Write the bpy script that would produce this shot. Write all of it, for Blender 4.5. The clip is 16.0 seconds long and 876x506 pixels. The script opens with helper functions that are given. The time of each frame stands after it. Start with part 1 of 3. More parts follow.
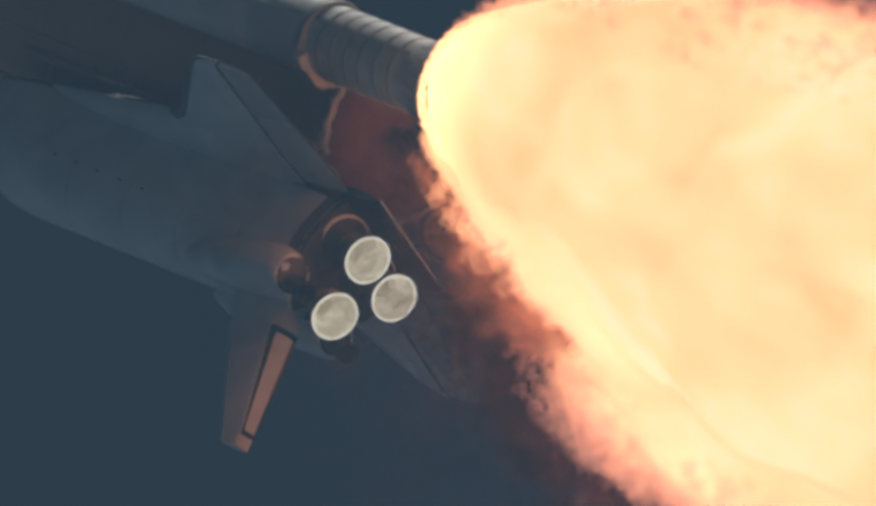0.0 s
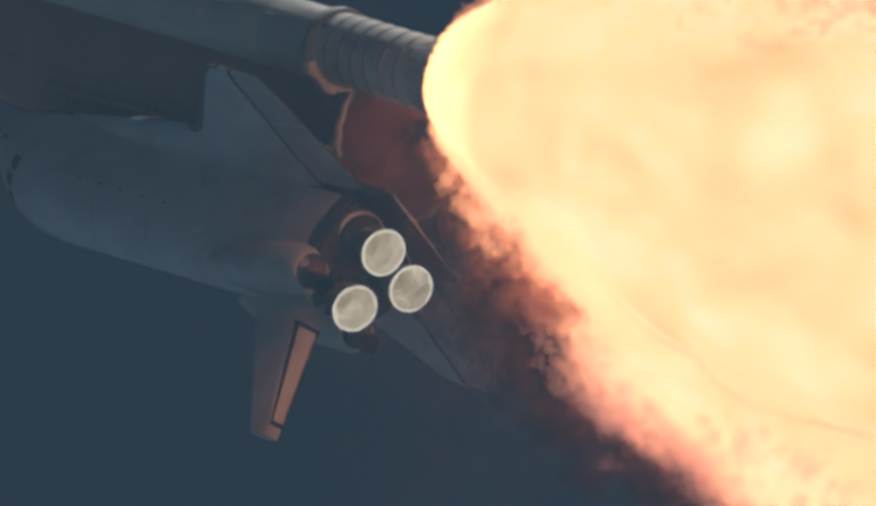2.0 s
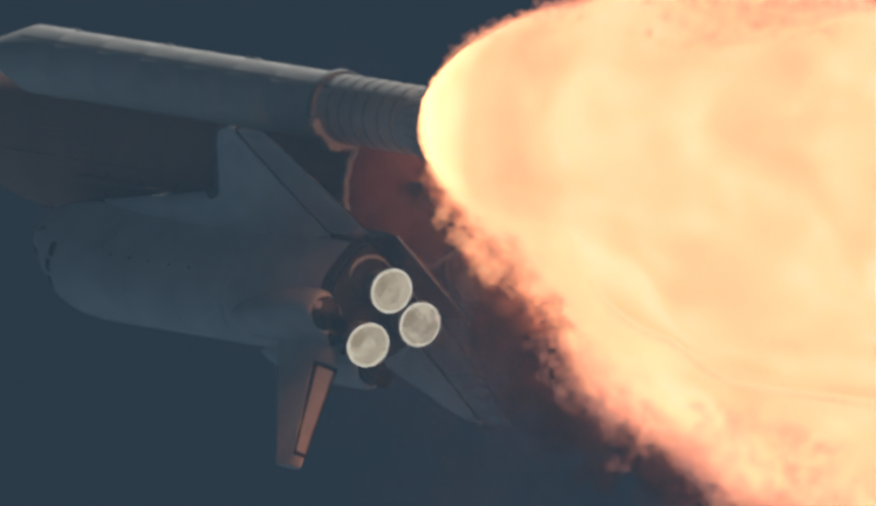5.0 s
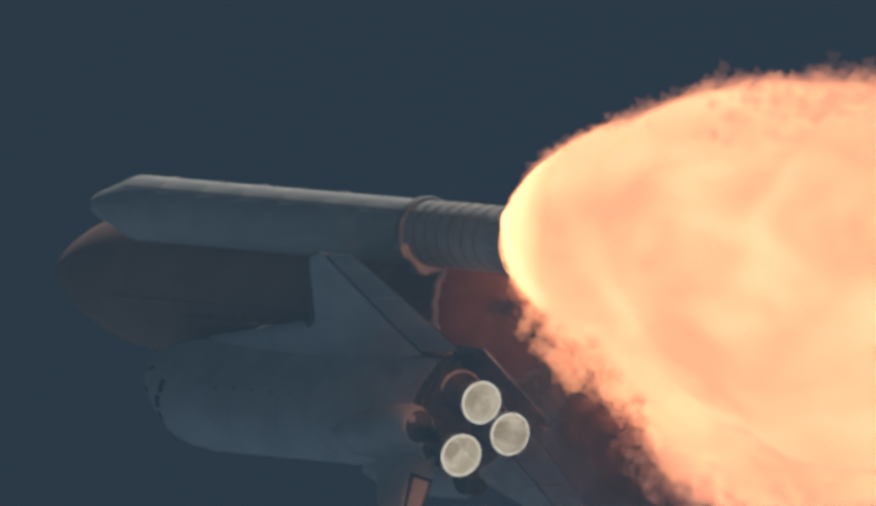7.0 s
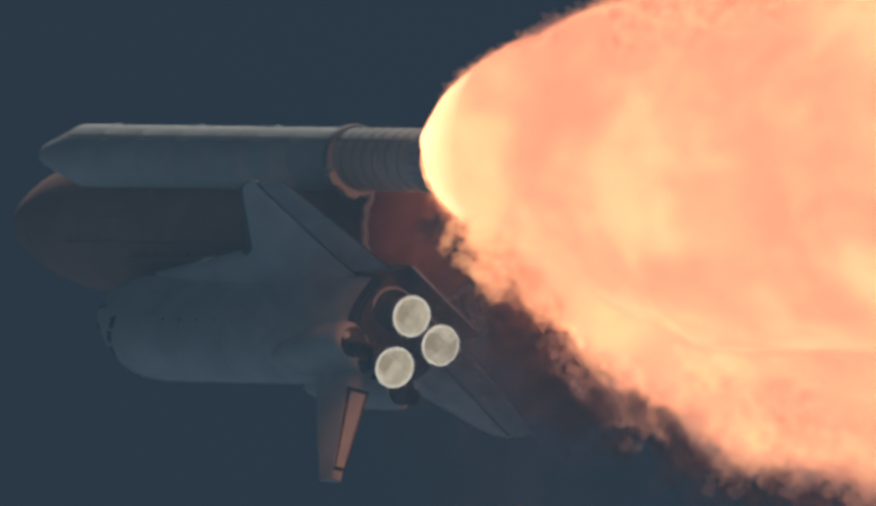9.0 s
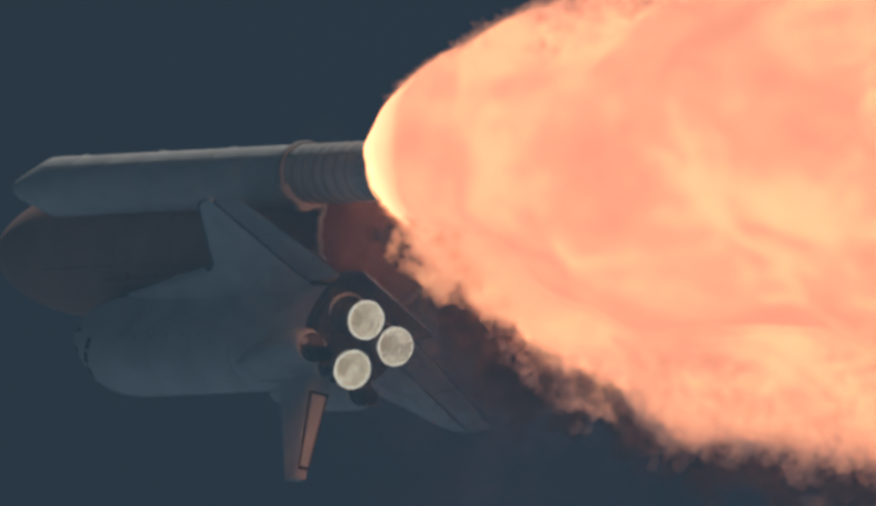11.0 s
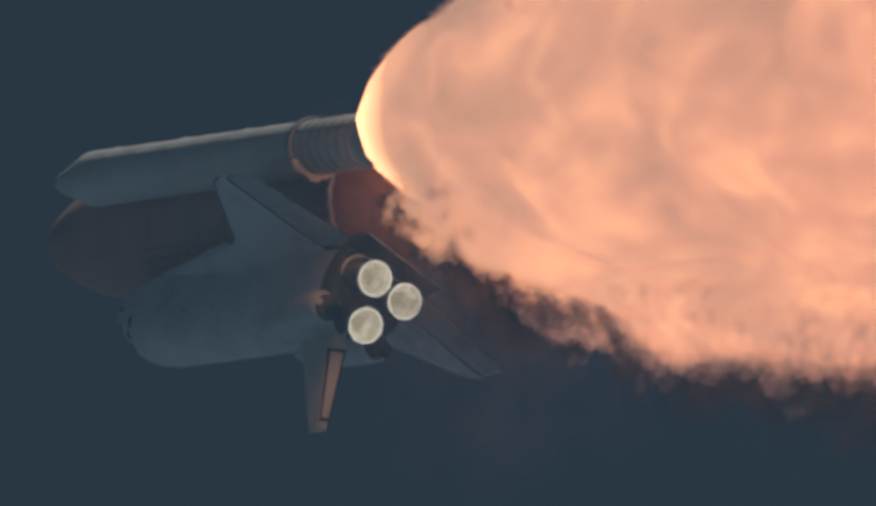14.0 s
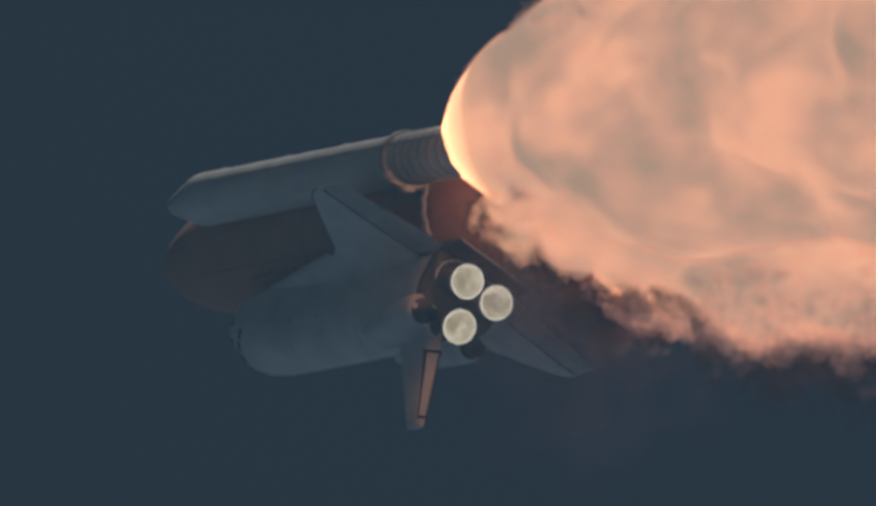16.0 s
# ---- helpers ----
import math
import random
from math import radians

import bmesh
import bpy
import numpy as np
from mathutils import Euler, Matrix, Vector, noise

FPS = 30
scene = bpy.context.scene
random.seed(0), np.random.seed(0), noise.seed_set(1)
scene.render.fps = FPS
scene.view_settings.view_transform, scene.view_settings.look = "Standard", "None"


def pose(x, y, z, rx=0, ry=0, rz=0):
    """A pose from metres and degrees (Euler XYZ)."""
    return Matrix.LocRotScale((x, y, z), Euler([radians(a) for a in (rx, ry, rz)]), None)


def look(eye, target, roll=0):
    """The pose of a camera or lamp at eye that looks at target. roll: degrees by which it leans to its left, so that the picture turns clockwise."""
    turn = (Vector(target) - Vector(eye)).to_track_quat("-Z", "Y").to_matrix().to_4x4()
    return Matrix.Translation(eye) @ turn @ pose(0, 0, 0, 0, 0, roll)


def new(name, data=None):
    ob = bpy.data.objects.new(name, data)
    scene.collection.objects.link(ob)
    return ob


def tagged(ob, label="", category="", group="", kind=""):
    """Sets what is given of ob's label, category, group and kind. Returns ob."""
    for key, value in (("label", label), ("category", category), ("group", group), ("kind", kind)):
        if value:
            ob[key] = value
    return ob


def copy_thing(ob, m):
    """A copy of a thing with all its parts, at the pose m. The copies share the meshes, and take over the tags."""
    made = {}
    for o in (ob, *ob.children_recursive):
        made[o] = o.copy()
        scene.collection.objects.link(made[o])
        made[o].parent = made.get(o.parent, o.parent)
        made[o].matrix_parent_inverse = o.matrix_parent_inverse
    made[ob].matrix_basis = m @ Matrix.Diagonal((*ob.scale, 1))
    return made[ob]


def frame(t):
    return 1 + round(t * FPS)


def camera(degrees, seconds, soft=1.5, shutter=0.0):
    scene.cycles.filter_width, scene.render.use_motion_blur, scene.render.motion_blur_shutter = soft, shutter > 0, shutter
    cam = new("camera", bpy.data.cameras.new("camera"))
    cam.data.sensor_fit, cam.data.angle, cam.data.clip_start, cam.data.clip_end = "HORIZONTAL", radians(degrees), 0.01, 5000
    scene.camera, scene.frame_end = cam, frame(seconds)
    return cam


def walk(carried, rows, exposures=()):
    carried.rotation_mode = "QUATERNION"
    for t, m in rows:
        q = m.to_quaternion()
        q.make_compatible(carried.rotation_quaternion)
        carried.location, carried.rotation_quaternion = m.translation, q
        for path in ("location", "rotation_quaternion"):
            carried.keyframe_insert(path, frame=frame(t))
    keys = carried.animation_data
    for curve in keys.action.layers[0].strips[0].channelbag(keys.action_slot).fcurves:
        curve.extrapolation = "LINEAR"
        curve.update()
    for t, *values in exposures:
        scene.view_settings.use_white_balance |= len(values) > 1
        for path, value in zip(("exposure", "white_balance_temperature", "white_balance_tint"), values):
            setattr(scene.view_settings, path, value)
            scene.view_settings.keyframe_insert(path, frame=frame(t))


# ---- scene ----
import collections

cam = camera(1.0, 16.0, soft=3.7)
EYE = (0.0, 0.0, 1.7)
CAMERA_ROWS = (
    # seconds, elevation, azimuth in degrees
    (0, 23.79223, -0.14649),
    (0.5, 23.97388, 0.25495),
    (1, 24.09807, 0.75379),
    (1.5, 24.24097, 1.18679),
    (2, 24.34929, 1.61132),
    (2.5, 24.55184, 2.07034),
    (3, 24.66251, 2.55416),
    (3.2, 24.69664, 2.79052),
    (3.5, 24.76092, 3.09023),
    (3.8, 24.82330, 3.39209),
    (4.1, 24.88322, 3.69571),
    (4.4, 24.94013, 4.00076),
    (4.7, 24.99350, 4.30695),
    (5, 25.04281, 4.61403),
    (5.3, 25.08756, 4.92176),
    (5.5, 25.13261, 5.13056),
    (6, 25.16163, 5.70948),
    (6.5, 25.32631, 6.24340),
    (7, 25.41936, 6.78384),
    (7.5, 25.40273, 7.28292),
    (8, 25.39133, 7.78610),
    (8.5, 25.40302, 8.33168),
    (8.7, 25.42233, 8.43746),
    (9, 25.42797, 8.73864),
    (9.3, 25.43118, 9.03443),
    (9.6, 25.43187, 9.32644),
    (9.9, 25.42994, 9.61626),
    (10.2, 25.42527, 9.90549),
    (10.5, 25.41777, 10.19569),
    (10.8, 25.40734, 10.48846),
    (11, 25.41041, 10.67592),
    (11.5, 25.40254, 11.19581),
    (12, 25.29566, 11.74093),
    (12.5, 25.27373, 12.17915),
    (13, 25.20640, 12.69047),
    (13.5, 25.18762, 13.13254),
    (14, 25.13312, 13.49504),
    (14.5, 25.08273, 13.94123),
    (15, 25.04201, 14.38300),
    (15.5, 24.97077, 14.80139),
    (16, 24.88982, 15.27952),
)
STACK_ROWS = (
    # seconds, place in metres, turn in degrees
    (0, 0.000, 2232.232, 995.554, 151.9598, 31.6761, -47.0498),
    (0.5, -15.800, 2249.058, 1009.659, 152.4749, 30.9780, -46.7355),
    (1, -32.868, 2267.068, 1024.401, 152.8017, 30.2709, -46.4468),
    (1.5, -51.072, 2286.146, 1039.645, 153.0359, 29.6072, -46.2888),
    (2, -70.296, 2306.186, 1055.277, 153.1661, 28.9448, -46.2027),
    (2.5, -90.439, 2327.093, 1071.196, 153.3166, 28.3765, -46.0804),
    (3, -111.415, 2348.783, 1087.319, 153.3673, 27.7618, -45.9859),
    (3.2, -120.021, 2357.661, 1093.810, 153.3761, 27.5140, -45.9114),
    (3.5, -133.152, 2371.181, 1103.577, 153.3981, 27.1578, -45.8509),
    (3.8, -146.535, 2384.933, 1113.372, 153.4203, 26.8069, -45.7887),
    (4.1, -160.160, 2398.904, 1123.183, 153.4452, 26.4606, -45.7241),
    (4.4, -174.019, 2413.081, 1133.000, 153.4747, 26.1184, -45.6567),
    (4.7, -188.103, 2427.456, 1142.816, 153.5106, 25.7797, -45.5860),
    (5, -202.406, 2442.017, 1152.622, 153.5544, 25.4441, -45.5120),
    (5.3, -216.921, 2456.756, 1162.412, 153.6071, 25.1110, -45.4347),
    (5.5, -226.714, 2466.677, 1168.927, 153.6604, 24.9041, -45.3728),
    (6, -251.592, 2491.797, 1185.162, 153.7630, 24.3341, -45.1778),
    (6.5, -277.021, 2517.347, 1201.307, 154.0010, 23.8867, -44.9795),
    (7, -302.990, 2543.301, 1217.344, 154.2323, 23.4015, -44.7877),
    (7.5, -329.485, 2569.640, 1233.262, 154.4324, 22.8481, -44.6610),
    (8, -356.496, 2596.346, 1249.050, 154.6780, 22.3166, -44.5256),
    (8.5, -384.012, 2623.408, 1264.700, 154.9775, 21.8219, -44.3424),
    (8.7, -395.156, 2634.329, 1270.920, 155.1166, 21.6411, -44.3790),
    (9, -412.018, 2650.812, 1280.206, 155.3194, 21.3569, -44.2987),
    (9.3, -429.050, 2667.415, 1289.438, 155.5310, 21.0779, -44.2269),
    (9.6, -446.248, 2684.135, 1298.614, 155.7499, 20.8039, -44.1627),
    (9.9, -463.609, 2700.970, 1307.734, 155.9748, 20.5350, -44.1049),
    (10.2, -481.125, 2717.917, 1316.795, 156.2039, 20.2710, -44.0524),
    (10.5, -498.792, 2734.975, 1325.797, 156.4357, 20.0120, -44.0039),
    (10.8, -516.602, 2752.139, 1334.739, 156.6684, 19.7577, -43.9581),
    (11, -528.551, 2763.639, 1340.665, 156.8304, 19.6003, -43.9358),
    (11.5, -558.670, 2792.581, 1355.354, 157.2241, 19.2079, -43.8412),
    (12, -589.105, 2821.777, 1369.854, 157.5490, 18.7530, -43.7525),
    (12.5, -619.804, 2851.197, 1384.152, 157.9071, 18.3860, -43.7633),
    (13, -650.710, 2880.801, 1398.231, 158.2112, 17.9980, -43.7148),
    (13.5, -681.756, 2910.538, 1412.073, 158.5070, 17.6653, -43.7266),
    (14, -712.866, 2940.344, 1425.651, 158.7362, 17.3154, -43.8166),
    (14.5, -743.959, 2970.140, 1438.937, 158.9125, 16.9787, -43.8050),
    (15, -774.944, 2999.826, 1451.896, 159.0300, 16.6568, -43.7672),
    (15.5, -805.720, 3029.284, 1464.486, 159.0578, 16.3117, -43.7144),
    (16, -836.178, 3058.372, 1476.659, 158.9992, 15.9570, -43.5432),
)


walk(cam, [(t, pose(*EYE, 90 + el, 0, az)) for t, el, az in CAMERA_ROWS])

# ---- world, sun, exposure ----
EXPOSURE = -1.6
LIFT = 2.0 ** -EXPOSURE        # brightness of glowing gas is given after exposure
scene.view_settings.exposure = EXPOSURE
SUN_ELEVATION, SUN_AZIMUTH = radians(71), radians(16.6)      # azimuth from +Y towards +X

world = bpy.data.worlds.new("sky")
scene.world = world
world.use_nodes = True
wn, wl = world.node_tree.nodes, world.node_tree.links
wn.clear()
sky = wn.new("ShaderNodeTexSky")
sky.sky_type = "NISHITA"
sky.sun_disc = False
sky.sun_elevation, sky.sun_rotation = SUN_ELEVATION, SUN_AZIMUTH
sky.altitude, sky.dust_density, sky.air_density, sky.ozone_density = 0, 1.0, 1.0, 1.0
back = wn.new("ShaderNodeBackground")
back.inputs["Strength"].default_value = 0.0125
wout = wn.new("ShaderNodeOutputWorld")
wl.new(sky.outputs[0], back.inputs[0])
wl.new(back.outputs[0], wout.inputs[0])

sun_data = bpy.data.lights.new("sun", "SUN")
sun_data.energy, sun_data.angle, sun_data.color = 5.0, radians(0.53), (1.0, 0.95, 0.86)
sun = new("sun", sun_data)
sun_way = Vector((math.sin(SUN_AZIMUTH) * math.cos(SUN_ELEVATION), math.cos(SUN_AZIMUTH) * math.cos(SUN_ELEVATION), math.sin(SUN_ELEVATION)))
sun.matrix_world = look(sun_way * 100, (0, 0, 0))
scene.cycles.transparent_max_bounces = 128


# ---- materials ----
def nodes_of(name):
    m = bpy.data.materials.new(name)
    m.use_nodes = True
    n, l = m.node_tree.nodes, m.node_tree.links
    n.clear()
    out = n.new("ShaderNodeOutputMaterial")
    return m, n, l, out


def math_node(n, l, op, a, b=0.0, clamp=False):
    k = n.new("ShaderNodeMath")
    k.operation, k.use_clamp = op, clamp
    for i, v in enumerate((a, b)):
        if isinstance(v, (int, float)):
            k.inputs[i].default_value = v
        else:
            l.new(v, k.inputs[i])
    return k.outputs[0]


def noise_node(n, l, vec, scale, detail=4.0, rough=0.55, distortion=0.0):
    k = n.new("ShaderNodeTexNoise")
    k.inputs["Scale"].default_value, k.inputs["Detail"].default_value = scale, detail
    k.inputs["Roughness"].default_value, k.inputs["Distortion"].default_value = rough, distortion
    l.new(vec, k.inputs["Vector"])
    return k.outputs["Fac"]


def ramp_node(n, l, fac, stops):
    k = n.new("ShaderNodeValToRGB")
    e = k.color_ramp.elements
    while len(e) < len(stops):
        e.new(0.5)
    for el, (p, c) in zip(e, stops):
        el.position, el.color = p, (*c, 1) if len(c) == 3 else c
    l.new(fac, k.inputs[0])
    return k.outputs["Color"]


def mix_node(n, l, fac, a, b, kind="MIX"):
    k = n.new("ShaderNodeMix")
    k.data_type, k.blend_type = "RGBA", kind
    for s, v in ((0, fac), (6, a), (7, b)):
        if isinstance(v, (int, float)):
            k.inputs[s].default_value = v
        elif isinstance(v, tuple):
            k.inputs[s].default_value = (*v, 1)
        else:
            l.new(v, k.inputs[s])
    return k.outputs[2]


def surface(name, color, dark, rough=0.6, metal=0.0, grain=6.0, broad=0.35, bump=0.02, stretch=(1, 1, 1)):
    """A weathered surface: broad stains and fine grain between two colours, with fine relief."""
    m, n, l, out = nodes_of(name)
    b = n.new("ShaderNodeBsdfPrincipled")
    tc = n.new("ShaderNodeTexCoord")
    mp = n.new("ShaderNodeMapping")
    mp.inputs["Scale"].default_value = stretch
    l.new(tc.outputs["Object"], mp.inputs["Vector"])
    v = mp.outputs[0]
    big, small = noise_node(n, l, v, broad, 5, 0.6, 0.4), noise_node(n, l, v, grain, 3)
    fac = math_node(n, l, "ADD", math_node(n, l, "MULTIPLY", big, 0.7), math_node(n, l, "MULTIPLY", small, 0.3))
    col = ramp_node(n, l, fac, ((0.33, dark), (0.62, color)))
    l.new(col, b.inputs["Base Color"])
    l.new(math_node(n, l, "ADD", math_node(n, l, "MULTIPLY", small, 0.25), rough - 0.12), b.inputs["Roughness"])
    b.inputs["Metallic"].default_value = metal
    bp = n.new("ShaderNodeBump")
    bp.inputs["Distance"].default_value, bp.inputs["Strength"].default_value = bump, 0.6
    l.new(small, bp.inputs["Height"])
    l.new(bp.outputs[0], b.inputs["Normal"])
    l.new(b.outputs[0], out.inputs[0])
    return m


TILE_WHITE = surface("white_tile", (0.74, 0.74, 0.72), (0.55, 0.56, 0.56), 0.7, 0, 7, 0.3)
TILE_GREY = surface("grey_tile", (0.52, 0.53, 0.53), (0.36, 0.37, 0.38), 0.7, 0, 7, 0.4)
TILE_BLACK = surface("black_tile", (0.045, 0.045, 0.05), (0.02, 0.02, 0.022), 0.55, 0, 7, 0.5)
CARBON = surface("carbon_edge", (0.16, 0.16, 0.17), (0.09, 0.09, 0.1), 0.5, 0, 5, 0.5)
FOAM = surface("foam", (0.5, 0.25, 0.185), (0.37, 0.185, 0.14), 0.9, 0, 3, 0.2, 0.05)
BOOSTER_WHITE = surface("booster_paint", (0.78, 0.77, 0.74), (0.58, 0.57, 0.55), 0.55, 0, 4, 0.4, 0.01, (0.35, 1, 1))
BOOSTER_BAND = surface("booster_band", (0.5, 0.5, 0.49), (0.34, 0.34, 0.34), 0.5, 0, 4, 0.6)
STEEL = surface("strut_steel", (0.42, 0.4, 0.38), (0.25, 0.24, 0.23), 0.45, 0.6, 9, 0.8)
NOZZLE_METAL = surface("nozzle_metal", (0.2, 0.19, 0.18), (0.09, 0.085, 0.08), 0.4, 0.7, 8, 0.8)
SHIELD = surface("heat_shield", (0.09, 0.085, 0.085), (0.045, 0.043, 0.043), 0.8, 0, 6, 0.6)
GAP = surface("seam_dark", (0.02, 0.02, 0.022), (0.012, 0.012, 0.012), 0.8)
GLASS = surface("window_glass", (0.015, 0.017, 0.02), (0.01, 0.01, 0.012), 0.15, 0, 4, 0.5, 0.0)


def engine_glow(name, low, mid, high):
    """Hot clear exhaust that fills a main engine bell: pale and streaked, a little brighter at the rim."""
    m, n, l, out = nodes_of(name)
    tc = n.new("ShaderNodeTexCoord")
    e = n.new("ShaderNodeEmission")
    f = noise_node(n, l, tc.outputs["Object"], 1.6, 4, 0.6, 0.8)
    col = ramp_node(n, l, f, ((0.3, low), (0.52, mid), (0.75, high)))
    l.new(col, e.inputs[0])
    e.inputs[1].default_value = LIFT
    l.new(e.outputs[0], out.inputs[0])
    return m


def rim_glow():
    m, n, l, out = nodes_of("rim_glow")
    tc = n.new("ShaderNodeTexCoord")
    e = n.new("ShaderNodeEmission")
    f = noise_node(n, l, tc.outputs["Object"], 2.2, 3)
    col = ramp_node(n, l, f, ((0.35, (0.78, 0.72, 0.57)), (0.65, (1.1, 1.03, 0.87))))
    l.new(col, e.inputs[0])
    e.inputs[1].default_value = LIFT
    l.new(e.outputs[0], out.inputs[0])
    return m


# the flame cools from yellow through peach to rose as the vehicle climbs through these heights
ALT_YELLOW, ALT_PEACH, ALT_ROSE = 1075.0, 1265.0, 1440.0


def flame(name, low, mid, high, front, alpha=1.0, cut=0.0, tear=0.4, strength=1.0, aft=(1.0, 12.0), contrast=2.6):
    """Burning exhaust. low, mid and high: colour stops (dim, middle, bright) at the three heights; front: colour by the nozzle.
    alpha, cut: how dense the gas is and how much of it is torn open."""
    mid = tuple((r, g * 1.04, b * 0.87) for r, g, b in mid)
    high = tuple((r * 1.08, g * 1.03, b * 0.96) for r, g, b in high)
    m, n, l, out = nodes_of(name)
    tc = n.new("ShaderNodeTexCoord")
    geo = n.new("ShaderNodeNewGeometry")
    sep = n.new("ShaderNodeSeparateXYZ")
    l.new(geo.outputs["Position"], sep.inputs[0])
    own = n.new("ShaderNodeSeparateXYZ")
    l.new(tc.outputs["Object"], own.inputs[0])

    def between(z0, z1):
        return math_node(n, l, "DIVIDE", math_node(n, l, "SUBTRACT", sep.outputs[2], z0), z1 - z0, True)
    # turbulence is drawn out along the flame and streams aft as the vehicle climbs
    info = n.new("ShaderNodeObjectInfo")
    place = n.new("ShaderNodeSeparateXYZ")
    l.new(info.outputs["Location"], place.inputs[0])
    stream = n.new("ShaderNodeCombineXYZ")
    l.new(math_node(n, l, "SUBTRACT", math_node(n, l, "MULTIPLY", own.outputs[0], 0.5), math_node(n, l, "MULTIPLY", place.outputs[2], 0.8)), stream.inputs[0])
    l.new(own.outputs[1], stream.inputs[1])
    l.new(own.outputs[2], stream.inputs[2])
    air = stream.outputs[0]
    big = noise_node(n, l, air, 0.15, 6, 0.6, 0.12)
    fine = noise_node(n, l, air, 0.42, 3, 0.55)
    f = math_node(n, l, "ADD", math_node(n, l, "MULTIPLY", big, 0.86), math_node(n, l, "MULTIPLY", fine, 0.14))
    c0, c1, c2 = (ramp_node(n, l, f, tuple(zip((0.38, 0.5, 0.63), c))) for c in (low, mid, high))
    col = mix_node(n, l, between(ALT_YELLOW, ALT_PEACH), c0, c1)
    col = mix_node(n, l, between(ALT_PEACH, ALT_ROSE), col, c2)
    near = math_node(n, l, "DIVIDE", math_node(n, l, "SUBTRACT", aft[1], own.outputs[0]), aft[1] - aft[0], True)
    near = math_node(n, l, "MULTIPLY", near, math_node(n, l, "ADD", math_node(n, l, "MULTIPLY", fine, 0.8), 0.5), True)
    col = mix_node(n, l, near, col, front)
    e = n.new("ShaderNodeEmission")
    l.new(col, e.inputs[0])
    e.inputs[1].default_value = LIFT * strength
    if alpha < 1:
        tr = n.new("ShaderNodeBsdfTransparent")
        mx = n.new("ShaderNodeMixShader")
        torn = noise_node(n, l, air, tear, 2, 0.5)
        a = math_node(n, l, "MULTIPLY", math_node(n, l, "SUBTRACT", torn, cut), contrast, True)
        l.new(math_node(n, l, "MULTIPLY", a, alpha), mx.inputs[0])
        l.new(tr.outputs[0], mx.inputs[1])
        l.new(e.outputs[0], mx.inputs[2])
        l.new(mx.outputs[0], out.inputs[0])
    else:
        l.new(e.outputs[0], out.inputs[0])
    if alpha < 1:
        m.cycles.emission_sampling = "NONE"
    return m


def smoke(name, color, alpha, cut, scale=0.14, through_light=0.5):
    """Thin smoke lit by the flame and the sky."""
    m, n, l, out = nodes_of(name)
    tc = n.new("ShaderNodeTexCoord")
    d = n.new("ShaderNodeBsdfDiffuse")
    t2 = n.new("ShaderNodeBsdfTranslucent")
    both = n.new("ShaderNodeMixShader")
    both.inputs[0].default_value = through_light
    tr = n.new("ShaderNodeBsdfTransparent")
    mx = n.new("ShaderNodeMixShader")
    f = noise_node(n, l, tc.outputs["Object"], scale, 3, 0.55)
    col = ramp_node(n, l, f, ((0.3, tuple(c * 0.6 for c in color)), (0.7, color)))
    l.new(col, d.inputs[0])
    l.new(col, t2.inputs[0])
    l.new(d.outputs[0], both.inputs[1])
    l.new(t2.outputs[0], both.inputs[2])
    a = math_node(n, l, "MULTIPLY", math_node(n, l, "SUBTRACT", f, cut), 4.0, True)
    l.new(math_node(n, l, "MULTIPLY", a, alpha), mx.inputs[0])
    l.new(tr.outputs[0], mx.inputs[1])
    l.new(both.outputs[0], mx.inputs[2])
    l.new(mx.outputs[0], out.inputs[0])
    return m


GLOW = engine_glow("engine_glow", (0.34, 0.28, 0.19), (0.5, 0.43, 0.31), (0.78, 0.7, 0.55))
THROAT = engine_glow("throat_glow", (0.29, 0.23, 0.15), (0.38, 0.31, 0.21), (0.48, 0.4, 0.28))
RIM = rim_glow()
FLAME_CORE = flame("flame_core", ((2.2, 0.66, 0.27), (3.0, 0.86, 0.39), (3.4, 1.05, 0.6)), ((1.5, 0.41, 0.26), (1.9, 0.53, 0.31), (2.3, 0.78, 0.41)),
                   ((0.37, 0.265, 0.2), (0.54, 0.325, 0.24), (0.85, 0.43, 0.285)), (5.0, 2.2, 1.05), aft=(0.2, 8.5))
FLAME_CORE_FAR = flame("flame_core_far", ((2.2, 0.66, 0.27), (3.0, 0.86, 0.39), (3.4, 1.05, 0.6)), ((1.5, 0.41, 0.26), (1.9, 0.53, 0.31), (2.3, 0.78, 0.41)),
                       ((0.37, 0.265, 0.2), (0.54, 0.325, 0.24), (0.85, 0.43, 0.285)), (2.3, 0.9, 0.42), aft=(2.0, 22.0))
